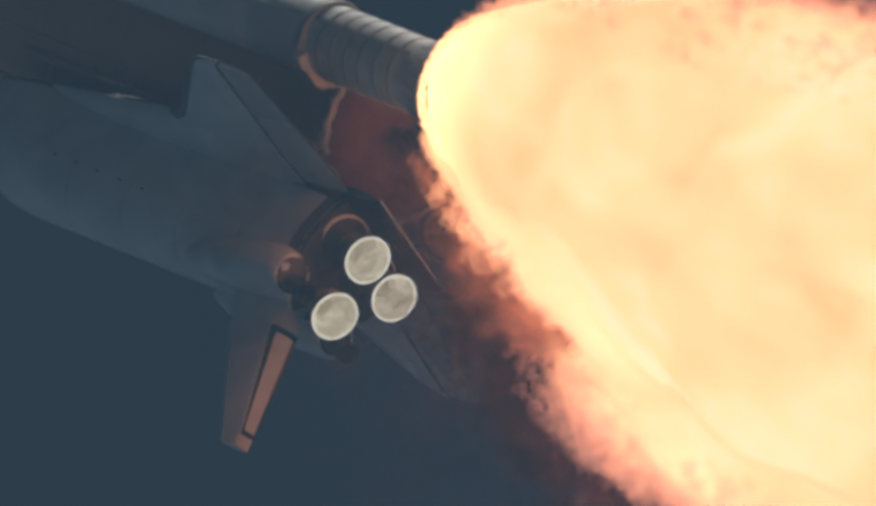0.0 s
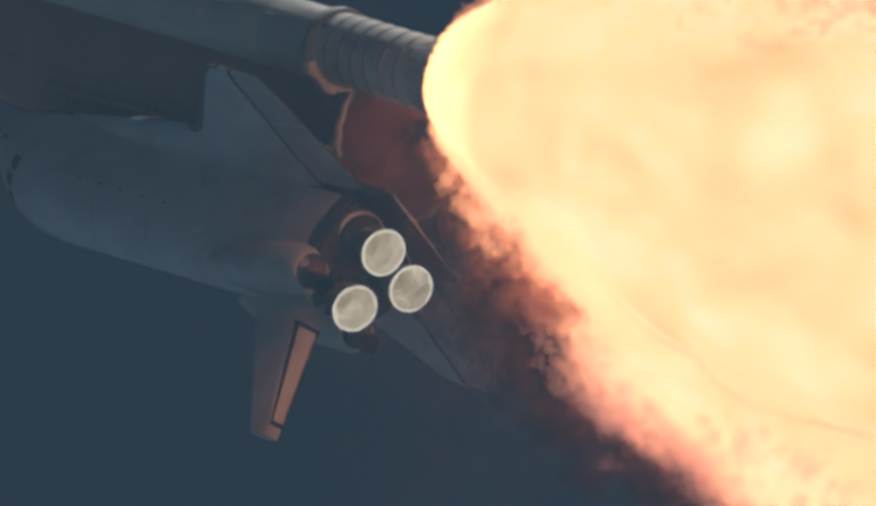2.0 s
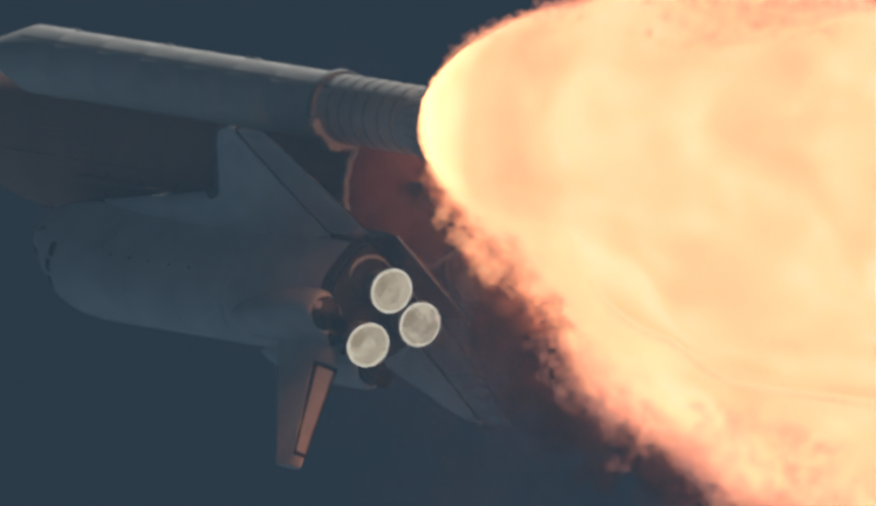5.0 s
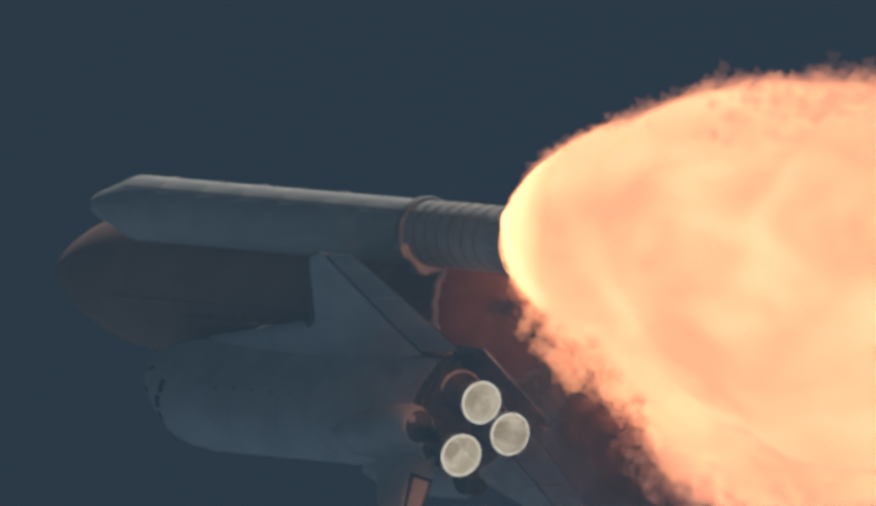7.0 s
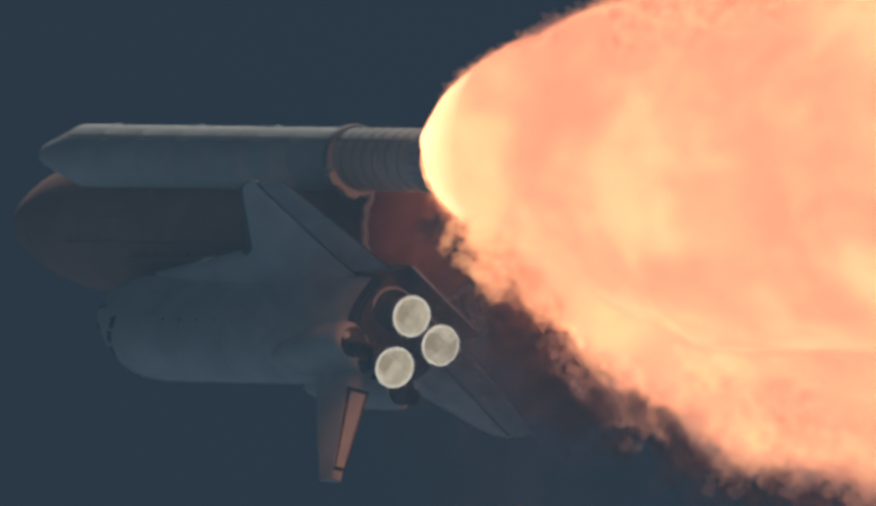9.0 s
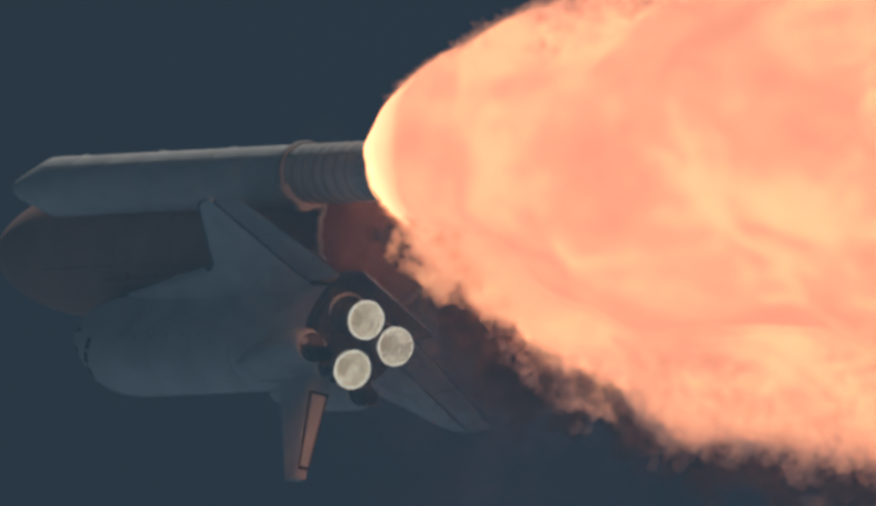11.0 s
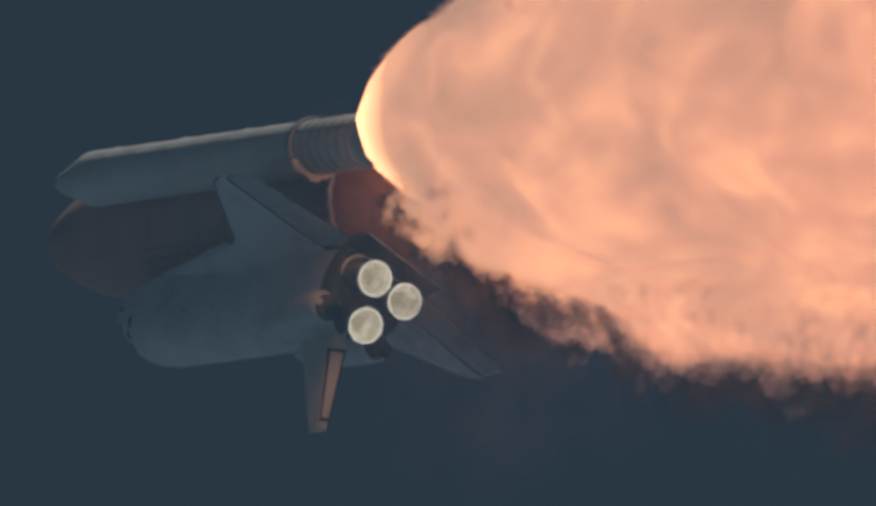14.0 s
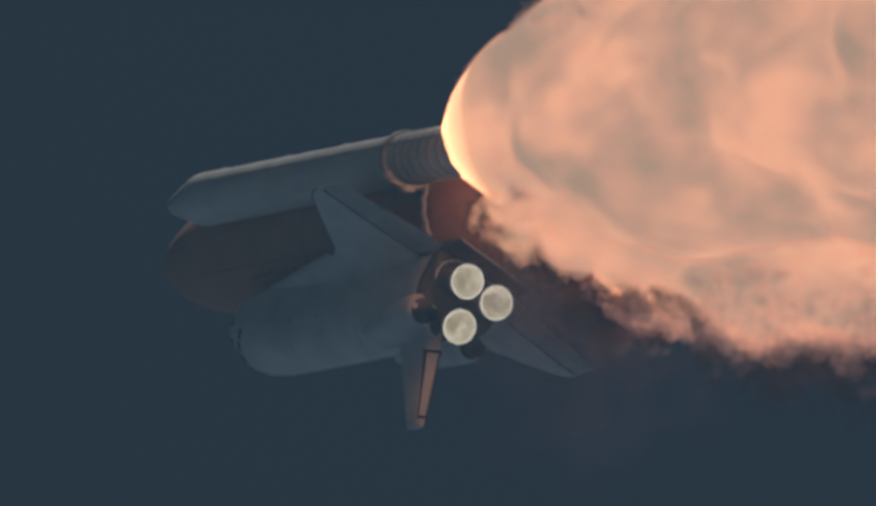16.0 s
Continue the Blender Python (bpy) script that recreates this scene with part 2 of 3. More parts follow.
# colours of the gas from inside outwards: at the three heights, and by the nozzle
SHELL_COLOURS = (
    (((3.4, 1.03, 0.49), (3.6, 1.16, 0.57), (3.8, 1.36, 0.78)), ((1.4, 0.4, 0.25), (1.65, 0.5, 0.29), (2.0, 0.76, 0.37)), ((0.4, 0.29, 0.225), (0.58, 0.35, 0.26), (0.9, 0.46, 0.3)), (2.8, 1.4, 0.62)),
    (((2.3, 0.92, 0.44), (2.5, 1.02, 0.49), (2.6, 1.15, 0.6)), ((1.6, 0.5, 0.3), (1.8, 0.6, 0.34), (2.1, 0.85, 0.43)), ((0.48, 0.31, 0.235), (0.68, 0.355, 0.25), (1.0, 0.46, 0.29)), (2.5, 1.1, 0.47)),
    (((1.8, 0.62, 0.33), (1.9, 0.7, 0.37), (2.0, 0.8, 0.43)), ((1.3, 0.43, 0.27), (1.4, 0.5, 0.3), (1.5, 0.58, 0.34)), ((0.6, 0.29, 0.2), (0.8, 0.35, 0.23), (1.0, 0.42, 0.26)), (1.8, 0.7, 0.32)),
    (((1.25, 0.39, 0.24), (1.35, 0.45, 0.27), (1.4, 0.5, 0.3)), ((0.7, 0.25, 0.18), (0.8, 0.29, 0.2), (0.9, 0.34, 0.22)), ((0.3, 0.165, 0.14), (0.38, 0.185, 0.145), (0.5, 0.22, 0.15)), (0.95, 0.36, 0.2)),
    (((0.56, 0.21, 0.15), (0.62, 0.23, 0.16), (0.68, 0.26, 0.18)), ((0.26, 0.12, 0.11), (0.3, 0.14, 0.12), (0.36, 0.16, 0.13)), ((0.12, 0.08, 0.085), (0.14, 0.09, 0.09), (0.19, 0.105, 0.095)), (0.4, 0.16, 0.12)),
)


def blend(a, b, f):
    return tuple(blend(p, q, f) if isinstance(p, tuple) else p + (q - p) * f for p, q in zip(a, b))


SHELLS = 8
FLAME_SHELL = []
for k in range(SHELLS):
    u = 2.4 * k / (SHELLS - 1)
    j = min(3, int(u))
    f = k / (SHELLS - 1)
    FLAME_SHELL.append(flame(f"flame_shell_{k}", *blend(SHELL_COLOURS[j], SHELL_COLOURS[j + 1], u - j), 0.1 - 0.03 * f, 0.1 + 0.2 * f, 0.25 + 0.5 * f, 1.0, (1.0, 13.0), 2.0 + 1.4 * f))
FLECK_FLAME = [flame(f"flame_fleck_{k}", *c, 0.045, -1.0, 0.5, 1.0, (0.5, 9.0), 2.2) for k, c in enumerate(SHELL_COLOURS[1:])]
FLAME_ROOT = flame("flame_root", *SHELL_COLOURS[0], 0.16, -1.0, 0.5, 1.0, (1.0, 9.0), 2.2)
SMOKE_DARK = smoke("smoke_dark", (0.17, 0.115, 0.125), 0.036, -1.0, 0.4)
# warm tint stands in for flame light scattered by haze round the engines
LIT_HAZE_TINT = smoke("lit_haze_tint", (0.42, 0.3, 0.34), 0.009, -1.0, 0.2)
# pale rose albedo: the flame's light on the smoke is put into this colour
SMOKE_GLOW_TINT = smoke("smoke_glow_tint", (0.88, 0.6, 0.53), 0.026, -1.0, 0.4)


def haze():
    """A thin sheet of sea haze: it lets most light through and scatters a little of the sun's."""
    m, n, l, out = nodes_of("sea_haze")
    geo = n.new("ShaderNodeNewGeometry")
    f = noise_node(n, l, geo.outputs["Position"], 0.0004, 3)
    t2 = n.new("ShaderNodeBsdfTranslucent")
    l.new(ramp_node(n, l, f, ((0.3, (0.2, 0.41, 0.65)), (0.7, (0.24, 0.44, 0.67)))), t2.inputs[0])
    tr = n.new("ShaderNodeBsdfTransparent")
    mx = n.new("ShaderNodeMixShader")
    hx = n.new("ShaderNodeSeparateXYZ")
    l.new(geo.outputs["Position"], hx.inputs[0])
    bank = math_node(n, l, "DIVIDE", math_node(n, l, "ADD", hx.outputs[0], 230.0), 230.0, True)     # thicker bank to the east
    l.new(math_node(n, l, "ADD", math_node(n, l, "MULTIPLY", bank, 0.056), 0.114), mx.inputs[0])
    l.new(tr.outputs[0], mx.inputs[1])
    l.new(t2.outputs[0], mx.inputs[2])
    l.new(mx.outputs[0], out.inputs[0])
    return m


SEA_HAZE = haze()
SEA = surface("sea", (0.105, 0.16, 0.225), (0.075, 0.12, 0.18), 0.5, 0, 0.02, 0.0006, 0.3)


# ---- the sea far below and the haze over it ----
def sheet(name, half, z, material, kind_label):
    bm = bmesh.new()
    bmesh.ops.create_grid(bm, x_segments=40, y_segments=40, size=half)
    for v in bm.verts:
        v.co.z = z
    me = bpy.data.meshes.new(name)
    bm.to_mesh(me)
    bm.free()
    me.materials.append(material)
    return tagged(new(name, me), kind_label, "backdrop", "", "structure")


sheet("water", 40000, 0.0, SEA, "wide grey-blue sea far below the vehicle")
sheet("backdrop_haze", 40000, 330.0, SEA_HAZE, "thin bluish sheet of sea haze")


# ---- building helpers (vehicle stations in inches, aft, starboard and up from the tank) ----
INCH = 0.0254


def st(x, y, z):
    return Vector(((x - 1000) * INCH, y * INCH, z * INCH))


def part(name, bm, material, parent, label="", sharp=35):
    me = bpy.data.meshes.new(name)
    bmesh.ops.recalc_face_normals(bm, faces=bm.faces[:])
    bm.to_mesh(me)
    bm.free()
    for p in me.polygons:
        p.use_smooth = True
    me.set_sharp_from_angle(angle=radians(sharp))
    for mt in material if isinstance(material, (list, tuple)) else (material,):
        me.materials.append(mt)
    ob = new(name, me)
    ob.parent = parent
    if label:
        ob["label"] = label
    return ob


def loft(rings, bm=None, closed=True, cap=(True, True)):
    bm = bm or bmesh.new()
    vs = [[bm.verts.new(p) for p in r] for r in rings]
    n = len(vs[0])
    for a, b in zip(vs, vs[1:]):
        for i in range(n if closed else n - 1):
            j = (i + 1) % n
            bm.faces.new((a[i], a[j], b[j], b[i]))
    if cap[0]:
        bm.faces.new(vs[0][::-1])
    if cap[1]:
        bm.faces.new(vs[-1])
    return bm


def revolve(profile, y=0.0, z=0.0, n=48, bm=None, cap=(False, False), tilt=0.0, pivot=0.0):
    """A body of revolution about a fore-and-aft axis; tilt lifts its aft end by degrees about the station pivot."""
    c, s = math.cos(radians(tilt)), math.sin(radians(tilt))
    rings = []
    for x, r in profile:
        ring = []
        for i in range(n):
            a = 2 * math.pi * i / n
            dx, dz = x - pivot, r * math.sin(a)
            ring.append(st(pivot + dx * c - dz * s, y + r * math.cos(a), z + dx * s + dz * c))
        rings.append(ring)
    return loft(rings, bm, True, cap)


def rod(p, q, r, n=12, bm=None):
    bm = bm or bmesh.new()
    p, q = Vector(p), Vector(q)
    w = (q - p).normalized()
    u = w.orthogonal().normalized()
    v = w.cross(u)
    rings = []
    for c, k in ((p, 0.8), (p + w * r * 0.3, 1), (q - w * r * 0.3, 1), (q, 0.8)):
        rings.append([c + (u * math.cos(2 * math.pi * i / n) + v * math.sin(2 * math.pi * i / n)) * r * k for i in range(n)])
    return loft(rings, bm)


def block(x0, x1, y0, y1, z0, z1, bevel=2.0, bm=None):
    """A bevelled box between stations."""
    own = bmesh.new()
    bmesh.ops.create_cube(own, size=1)
    for v in own.verts:
        v.co = st(x0 + (v.co.x + 0.5) * (x1 - x0), y0 + (v.co.y + 0.5) * (y1 - y0), z0 + (v.co.z + 0.5) * (z1 - z0))
    bmesh.ops.bevel(own, geom=own.edges[:], offset=bevel * INCH, segments=2, affect="EDGES", clamp_overlap=True)
    return own


def thing(name, label, category, group=""):
    return tagged(new(name), label, category, group)


# ---- orbiter ----
# station, half width, belly, top of the fuselage
HULL = ((238, 4, 330, 342), (244, 17, 316, 356), (258, 30, 303, 370), (285, 46, 290, 388), (325, 61, 281, 413), (370, 72, 275, 441),
        (410, 81, 272, 463), (445, 89, 270, 479), (475, 95, 269, 489), (510, 100, 268, 497), (560, 103, 267, 502), (640, 105, 266, 502),
        (800, 105, 266, 502), (1000, 105, 266, 502), (1200, 105, 266, 502), (1300, 106, 267, 502), (1330, 110, 268, 503), (1400, 118, 270, 500),
        (1480, 122, 276, 492), (1506, 121, 282, 486))


def hull_at(x):
    for a, b in zip(HULL, HULL[1:]):
        if a[0] <= x <= b[0]:
            f = (x - a[0]) / (b[0] - a[0])
            return [p + (q - p) * f for p, q in zip(a, b)][1:]
    return HULL[-1][1:]


def hull_point(x, angle, out=0.0):
    """A point of the fuselage skin; angle from starboard upwards in degrees, out: inches proud of it."""
    w, zb, zt = hull_at(x)
    zc = zb + (zt - zb) * 0.42
    c, s = math.cos(radians(angle)), math.sin(radians(angle))
    k = 2 / 2.3 if s >= 0 else 2 / 5.0
    y = w * math.copysign(abs(c) ** k, c)
    z = zc + (zt - zc if s >= 0 else zc - zb) * math.copysign(abs(s) ** k, s)
    return st(x, y + out * c, z + out * s)


def chord_ring(x0, x1, at, half, f0, f1, flat, n=9, wedge=False):
    """Half thickness runs over the chord x0..x1 between the fractions f0 and f1; at(x, side) gives the point."""
    fs = [f0 + (f1 - f0) * i / (n - 1) for i in range(n)]
    if f0 == 0:
        fs = [f1 * (i / (n - 1)) ** 1.8 for i in range(n)]

    def t(f):
        if wedge:
            return half * (min(f / 0.66, 1) ** 0.7 if f < 0.66 else 1 - 0.95 * (f - 0.66) / 0.34)
        return half * 2.0 * max(1.4845 * math.sqrt(f) - 0.63 * f - 1.758 * f * f + 1.4215 * f ** 3 - 0.48 * f ** 4, 0.02)
    up = [at(x0 + (x1 - x0) * f, t(f)) for f in fs]
    down = [at(x0 + (x1 - x0) * f, -t(f) * flat) for f in reversed(fs)]
    return up + down


# span station, leading edge, trailing edge, height, half thickness of the wing
WING = ((96, 520, 1528, 288, 30), (130, 690, 1526, 289, 30), (165, 870, 1523, 290, 29), (192, 1000, 1520, 291, 27), (215, 1052, 1517, 292, 25),
        (312, 1152, 1506, 297, 18), (318, 1158, 1505, 298, 17.5), (400, 1242, 1495, 302, 12), (440, 1286, 1490, 305, 9), (458, 1318, 1487, 306, 7), (467, 1360, 1484, 307, 4))
HINGE = 1387


def wing_at(y):
    for a, b in zip(WING, WING[1:]):
        if a[0] <= y <= b[0]:
            f = (y - a[0]) / (b[0] - a[0])
            return [p + (q - p) * f for p, q in zip(a, b)]
    return list(WING[-1])


def wing_rings(ys, side, x_from, x_to, drop=0.0):
    rings = []
    for y in ys:
        _, le, te, z, h = wing_at(y)
        f0 = 0 if x_from is None else (x_from - le) / (te - le)
        f1 = 1 if x_to is None else (x_to - le) / (te - le)
        rings.append(chord_ring(le, te, lambda x, t, y=y, z=z: st(x, side * y, z + t - max(0, x - HINGE) * drop), h, f0, f1, 0.8))
    return rings


def paint_belly(ob, dark, limit=-0.25):
    ob.data.materials.append(dark)
    for p in ob.data.polygons:
        if p.normal.z < limit:
            p.material_index = 1


def make_orbiter():
    orb = thing("space_shuttle_orbiter", "white winged space shuttle orbiter with three lit main engines", "spacecraft")
    n = 56
    rings = [[hull_point(x, 360 * i / n) for i in range(n)] for x, *_ in HULL]
    hull = part("fuselage", loft(rings), TILE_WHITE, orb)
    paint_belly(hull, TILE_BLACK)
    cap = [[hull_point(x, 360 * i / n, 0.8) for i in range(n)] for x in (238, 241, 244, 250, 258)]
    part("nose_cap", loft(cap), CARBON, orb, "grey carbon nose cap")
    # payload bay doors: curved panels a little proud of the skin
    for side in (1, -1):
        door = None
        edges = [578, 760, 942, 1122, 1300]
        for x0, x1 in zip(edges, edges[1:]):
            bm = bmesh.new()
            angles = [14 + 75.4 * i / 12 for i in range(13)]
            rings = []
            for x, o in ((x0 + 1.5, 0.0), (x0 + 2.2, 2.2), ((x0 + x1) / 2, 2.4), (x1 - 2.2, 2.2), (x1 - 1.5, 0.0)):
                rings.append([hull_point(x, a if side > 0 else 180 - a, o if 0 < i < 12 else 0.0) for i, a in enumerate(angles)])
            loft(rings, bm, False, (False, False))
            if door is None:
                door = part("payload_bay_door", bm, TILE_WHITE, orb, "white curved payload bay door")
            else:
                part("door_panel", bm, TILE_WHITE, door)
        for x in (690, 760, 830, 905, 980):
            a = 24 if side > 0 else 156
            c = hull_point(x, a, 0)
            part("hinge_cover", rod(c - Vector((0.16, 0, 0)), c + Vector((0.16, 0, 0)), 0.075, 8), CARBON, door)
    # cabin windows
    for a0, x0, x1 in ((72, 432, 462), (50, 428, 458), (30, 436, 466)):
        for side in (1, -1):
            rings = []
            for x in (x0, (x0 + x1) / 2, x1):
                rings.append([hull_point(x, (a0 + d) if side > 0 else 180 - (a0 + d), 1.0) for d in (-8, -4, 0, 4, 8)])
            bm = loft(rings, None, False, (False, False))
            bmesh.ops.solidify(bm, geom=bm.faces[:], thickness=0.03)
            part("cabin_window", bm, GLASS, orb, "dark cabin window pane")
    for side in (1, -1):
        for x, a in ((318, 58), (338, 58), (325, 18), (345, 14)):
            c = hull_point(x, a if side > 0 else 180 - a, 0)
            part("thruster_port", rod(c - Vector((0, 0.02 * side, 0.05)), c + Vector((0, 0.02 * side, 0.06)), 0.14, 12), GAP, orb, "dark round thruster opening")
    # wings and elevons
    for side in (1, -1):
        ys = [96, 115, 130, 148, 165, 180, 192, 205, 215, 240, 275, 312, 355, 400, 440, 458, 467]
        w = part("wing", loft(wing_rings(ys, side, None, HINGE - 4)), TILE_WHITE, orb)
        paint_belly(w, TILE_BLACK)
        edge = []
        for y in ys[6:]:
            _, le, te, z, h = wing_at(y)
            edge.append(chord_ring(le - 1.2, te, lambda x, t, y=y, z=z: st(x, side * y, z + t), h * 1.04 + 0.4, 0, 0.07, 0.8, 6))
        part("leading_edge", loft(edge), CARBON, w, "grey carbon leading edge")
        for y0, y1 in ((126, 312), (315.5, 462)):
            yy = [y0 + (y1 - y0) * i / 6 for i in range(7)]
            e = part("elevon", loft(wing_rings(yy, side, HINGE + 9, None, 0.02)), TILE_GREY, w, "pale grey hinged elevon")
            paint_belly(e, TILE_BLACK)
            for face in e.data.polygons:
                if face.normal.x > 0.4:
                    face.material_index = 1
        spar = [y for y in ys if y < 460]
        part("hinge_seal", loft([chord_ring(wing_at(y)[1], wing_at(y)[2], lambda x, t, y=y: st(x, side * y, wing_at(y)[3] + t), wing_at(y)[4] * 0.8,
                                (HINGE - 6 - wing_at(y)[1]) / (wing_at(y)[2] - wing_at(y)[1]), (HINGE + 12 - wing_at(y)[1]) / (wing_at(y)[2] - wing_at(y)[1]), 0.8, 4)
                                for y in spar]), GAP, w, "dark hinge seal")
    # fin and rudder
    def fin(zs, f0, f1, swing=0.0, push=0.0, thin=1.0):
        rings = []
        for z in zs:
            le, te = 1285 + (z - 500) * 1.0, 1520 + (z - 500) * 0.54
            half = (14.5 - (z - 500) * 0.022) * thin
            hx = le + (te - le) * 0.70
            rings.append(chord_ring(le, te, lambda x, t, z=z: st(x, t + push + max(0, x - hx) * swing, z), half, f0, f1, 1.0, 8, True))
        return loft(rings)
    f = part("vertical_fin", fin([490, 500, 540, 548], 0, 0.985), TILE_WHITE, orb, "white swept vertical fin")
    part("fin_box", fin([548, 600, 660, 720, 780, 792], 0, 0.665), TILE_WHITE, f)
    part("fin_tip", fin([792, 804, 815, 819], 0, 0.985), TILE_WHITE, f)
    part("hinge_seal", fin([548, 600, 660, 720, 792], 0.63, 0.985, -0.14, 0.0, 0.86), GAP, f, "dark recess round the rudder")
    r = part("rudder", fin([559, 600, 660, 720, 780], 0.742, 0.955, -0.14, 0.6), TILE_WHITE, f, "white split rudder lit by the flame")
    part("trailing_edge", fin([559, 600, 660, 720, 780], 0.955, 0.99, -0.14, 0.4), SHIELD, r, "dark trailing edge")
    # dorsal fillet ahead of the fin
    part("fin_fillet", loft([[st(1180, 0.5, 500), st(1180, -0.5, 500), st(1180, 0, 503)], [st(1292, 6, 496), st(1292, -6, 496), st(1292, 0, 512)]]), TILE_WHITE, f)
    # engine pods
    for side in (1, -1):
        prof = ((1172, 3, 500), (1190, 14, 497), (1230, 27, 494), (1290, 37, 490), (1360, 43, 484), (1430, 46, 478), (1490, 45, 475), (1510, 42, 476), (1520, 37, 477))
        rings = []
        for x, r0, zc in prof:
            rings.append([st(x, side * (58 + (x - 1172) * 0.085) + r0 * 1.1 * math.copysign(abs(math.cos(a)) ** 0.85, math.cos(a)), zc + r0 * math.copysign(abs(math.sin(a)) ** 0.85, math.sin(a)))
                          for a in [2 * math.pi * i / 28 for i in range(28)]])
        pod = part("engine_pod", loft(rings), TILE_WHITE, orb, "bulged white manoeuvring engine pod")
        yc = side * (58 + 346 * 0.085)
        # dark disc: the shade on the pod's aft face is put into its colour
        part("pod_base", revolve([(1516, 36), (1522, 36.5), (1527, 30)], yc, 477, 28, None, (True, True)), SHIELD, pod, "pod base with shade put into its dark colour")
        rc = side * 118
        part("thruster_box", block(1440, 1534, rc - 7, rc + 7, 470, 490, 5), TILE_WHITE, pod, "pale rounded thruster box")
        prof = ((1516, 10), (1530, 13), (1550, 18), (1575, 21), (1592, 22), (1592, 21), (1575, 20), (1550, 17), (1530, 12), (1518, 6))
        part("pod_nozzle", revolve(prof, side * 84, 486, 28, None, (False, True), 12, 1520), SHIELD, pod, "small dark bell nozzle")
    # base heat shield and body flap
    rings = [[hull_point(1507, 360 * i / n, -1.0) for i in range(n)], [hull_point(1506, 360 * i / n, -4.0) + Vector((0.35, 0, 0)) for i in range(n)]]
    part("base_heat_shield", loft(rings), SHIELD, orb, "black sooty base heat shield")
    bm = bmesh.new()
    rings = []
    for y in (-128, -122, -60, 0, 60, 122, 128):
        k = 0.75 if abs(y) > 125 else 1
        rings.append([st(1512, y, 290 + 9 * k), st(1560, y, 286 + 8 * k), st(1612, y, 281 + 3 * k), st(1619, y, 279), st(1612, y, 281 - 4 * k), st(1560, y, 278 - 6 * k), st(1512, y, 280 - 8 * k)])
    flap = part("body_flap", loft(rings), TILE_BLACK, orb, "dark tiled body flap")
    part("flap_edge", rod(st(1620, -127, 279.5), st(1620, 127, 279.5), 0.05, 8), TILE_GREY, flap, "pale trailing edge")
    rings = [[hull_point(x, 360 * i / n, q) for i in range(n)] for x, q in ((1476, -0.5), (1477, 0.9), (1505, 0.9), (1507, -0.5))]
    part("base_rim", loft(rings, None, True, (False, False)), SHIELD, orb, "dark rim of the base heat shield")
    # main engines
    for y, z, gx, tilt, cant in ((0, 443, 1445, 14, 0), (53, 343, 1468, 10, 0), (-53, 343, 1468, 10, 0)):
        ex = 154
        eng = part("main_engine", revolve(((gx + 38, 46), (gx + 44, 52), (gx + 52, 53), (gx + 60, 47), (gx + 66, 38), (gx + 72, 24)), y, z, 40, None, (True, True), tilt, gx), SHIELD, orb, "dark rounded engine mount shield")
        ring = [(gx + 46, 51), (gx + 50, 55.5), (gx + 55, 55.5), (gx + 58, 50)]
        part("mount_ring", revolve(ring, y, z, 40, None, (False, False), tilt, gx), TILE_WHITE, eng, "pale ring round the engine mount")
        out = [(gx + 60, 17), (gx + 72, 23), (gx + 85, 29), (gx + 100, 35), (gx + 118, 40), (gx + 136, 44), (gx + ex, 46.5)]
        bell = out + [(gx + ex + 0.8, 46.0), (gx + ex, 45.2)]
        part("bell", revolve(bell, y, z, 56, None, (True, False), tilt, gx), NOZZLE_METAL, eng, "dark metal engine bell")
        part("glowing_bell", revolve([(gx + ex - 0.6, 44.1), (gx + 136, 42.0), (gx + 118, 38.6), (gx + 104, 34), (gx + 98, 26), (gx + 96, 20)], y, z, 56, None, (False, False), tilt, gx), GLOW, eng, "pale glowing inside of the bell")
        part("throat", revolve([(gx + 96, 20.2), (gx + 92, 14), (gx + 90, 6), (gx + 90, 1)], y, z, 32, None, (False, True), tilt, gx), THROAT, eng, "dimmer glowing throat")
        part("bell_rim", revolve([(gx + ex - 4, 46.6), (gx + ex - 2, 47.4), (gx + ex + 1.2, 47.4), (gx + ex + 1.4, 45.6), (gx + ex - 0.2, 44.0)], y, z, 56, None, (False, False), tilt, gx), RIM, eng, "bright hot rim")
        for d, r0 in ((90, 32), (106, 38), (122, 42), (138, 45.2)):
            part("hat_band", revolve([(gx + d - 2, r0 - 1.5), (gx + d - 1, r0 + 0.8), (gx + d + 1, r0 + 0.8), (gx + d + 2, r0 - 1)], y, z, 40, None, (False, False), tilt, gx), NOZZLE_METAL, eng)
    return orb


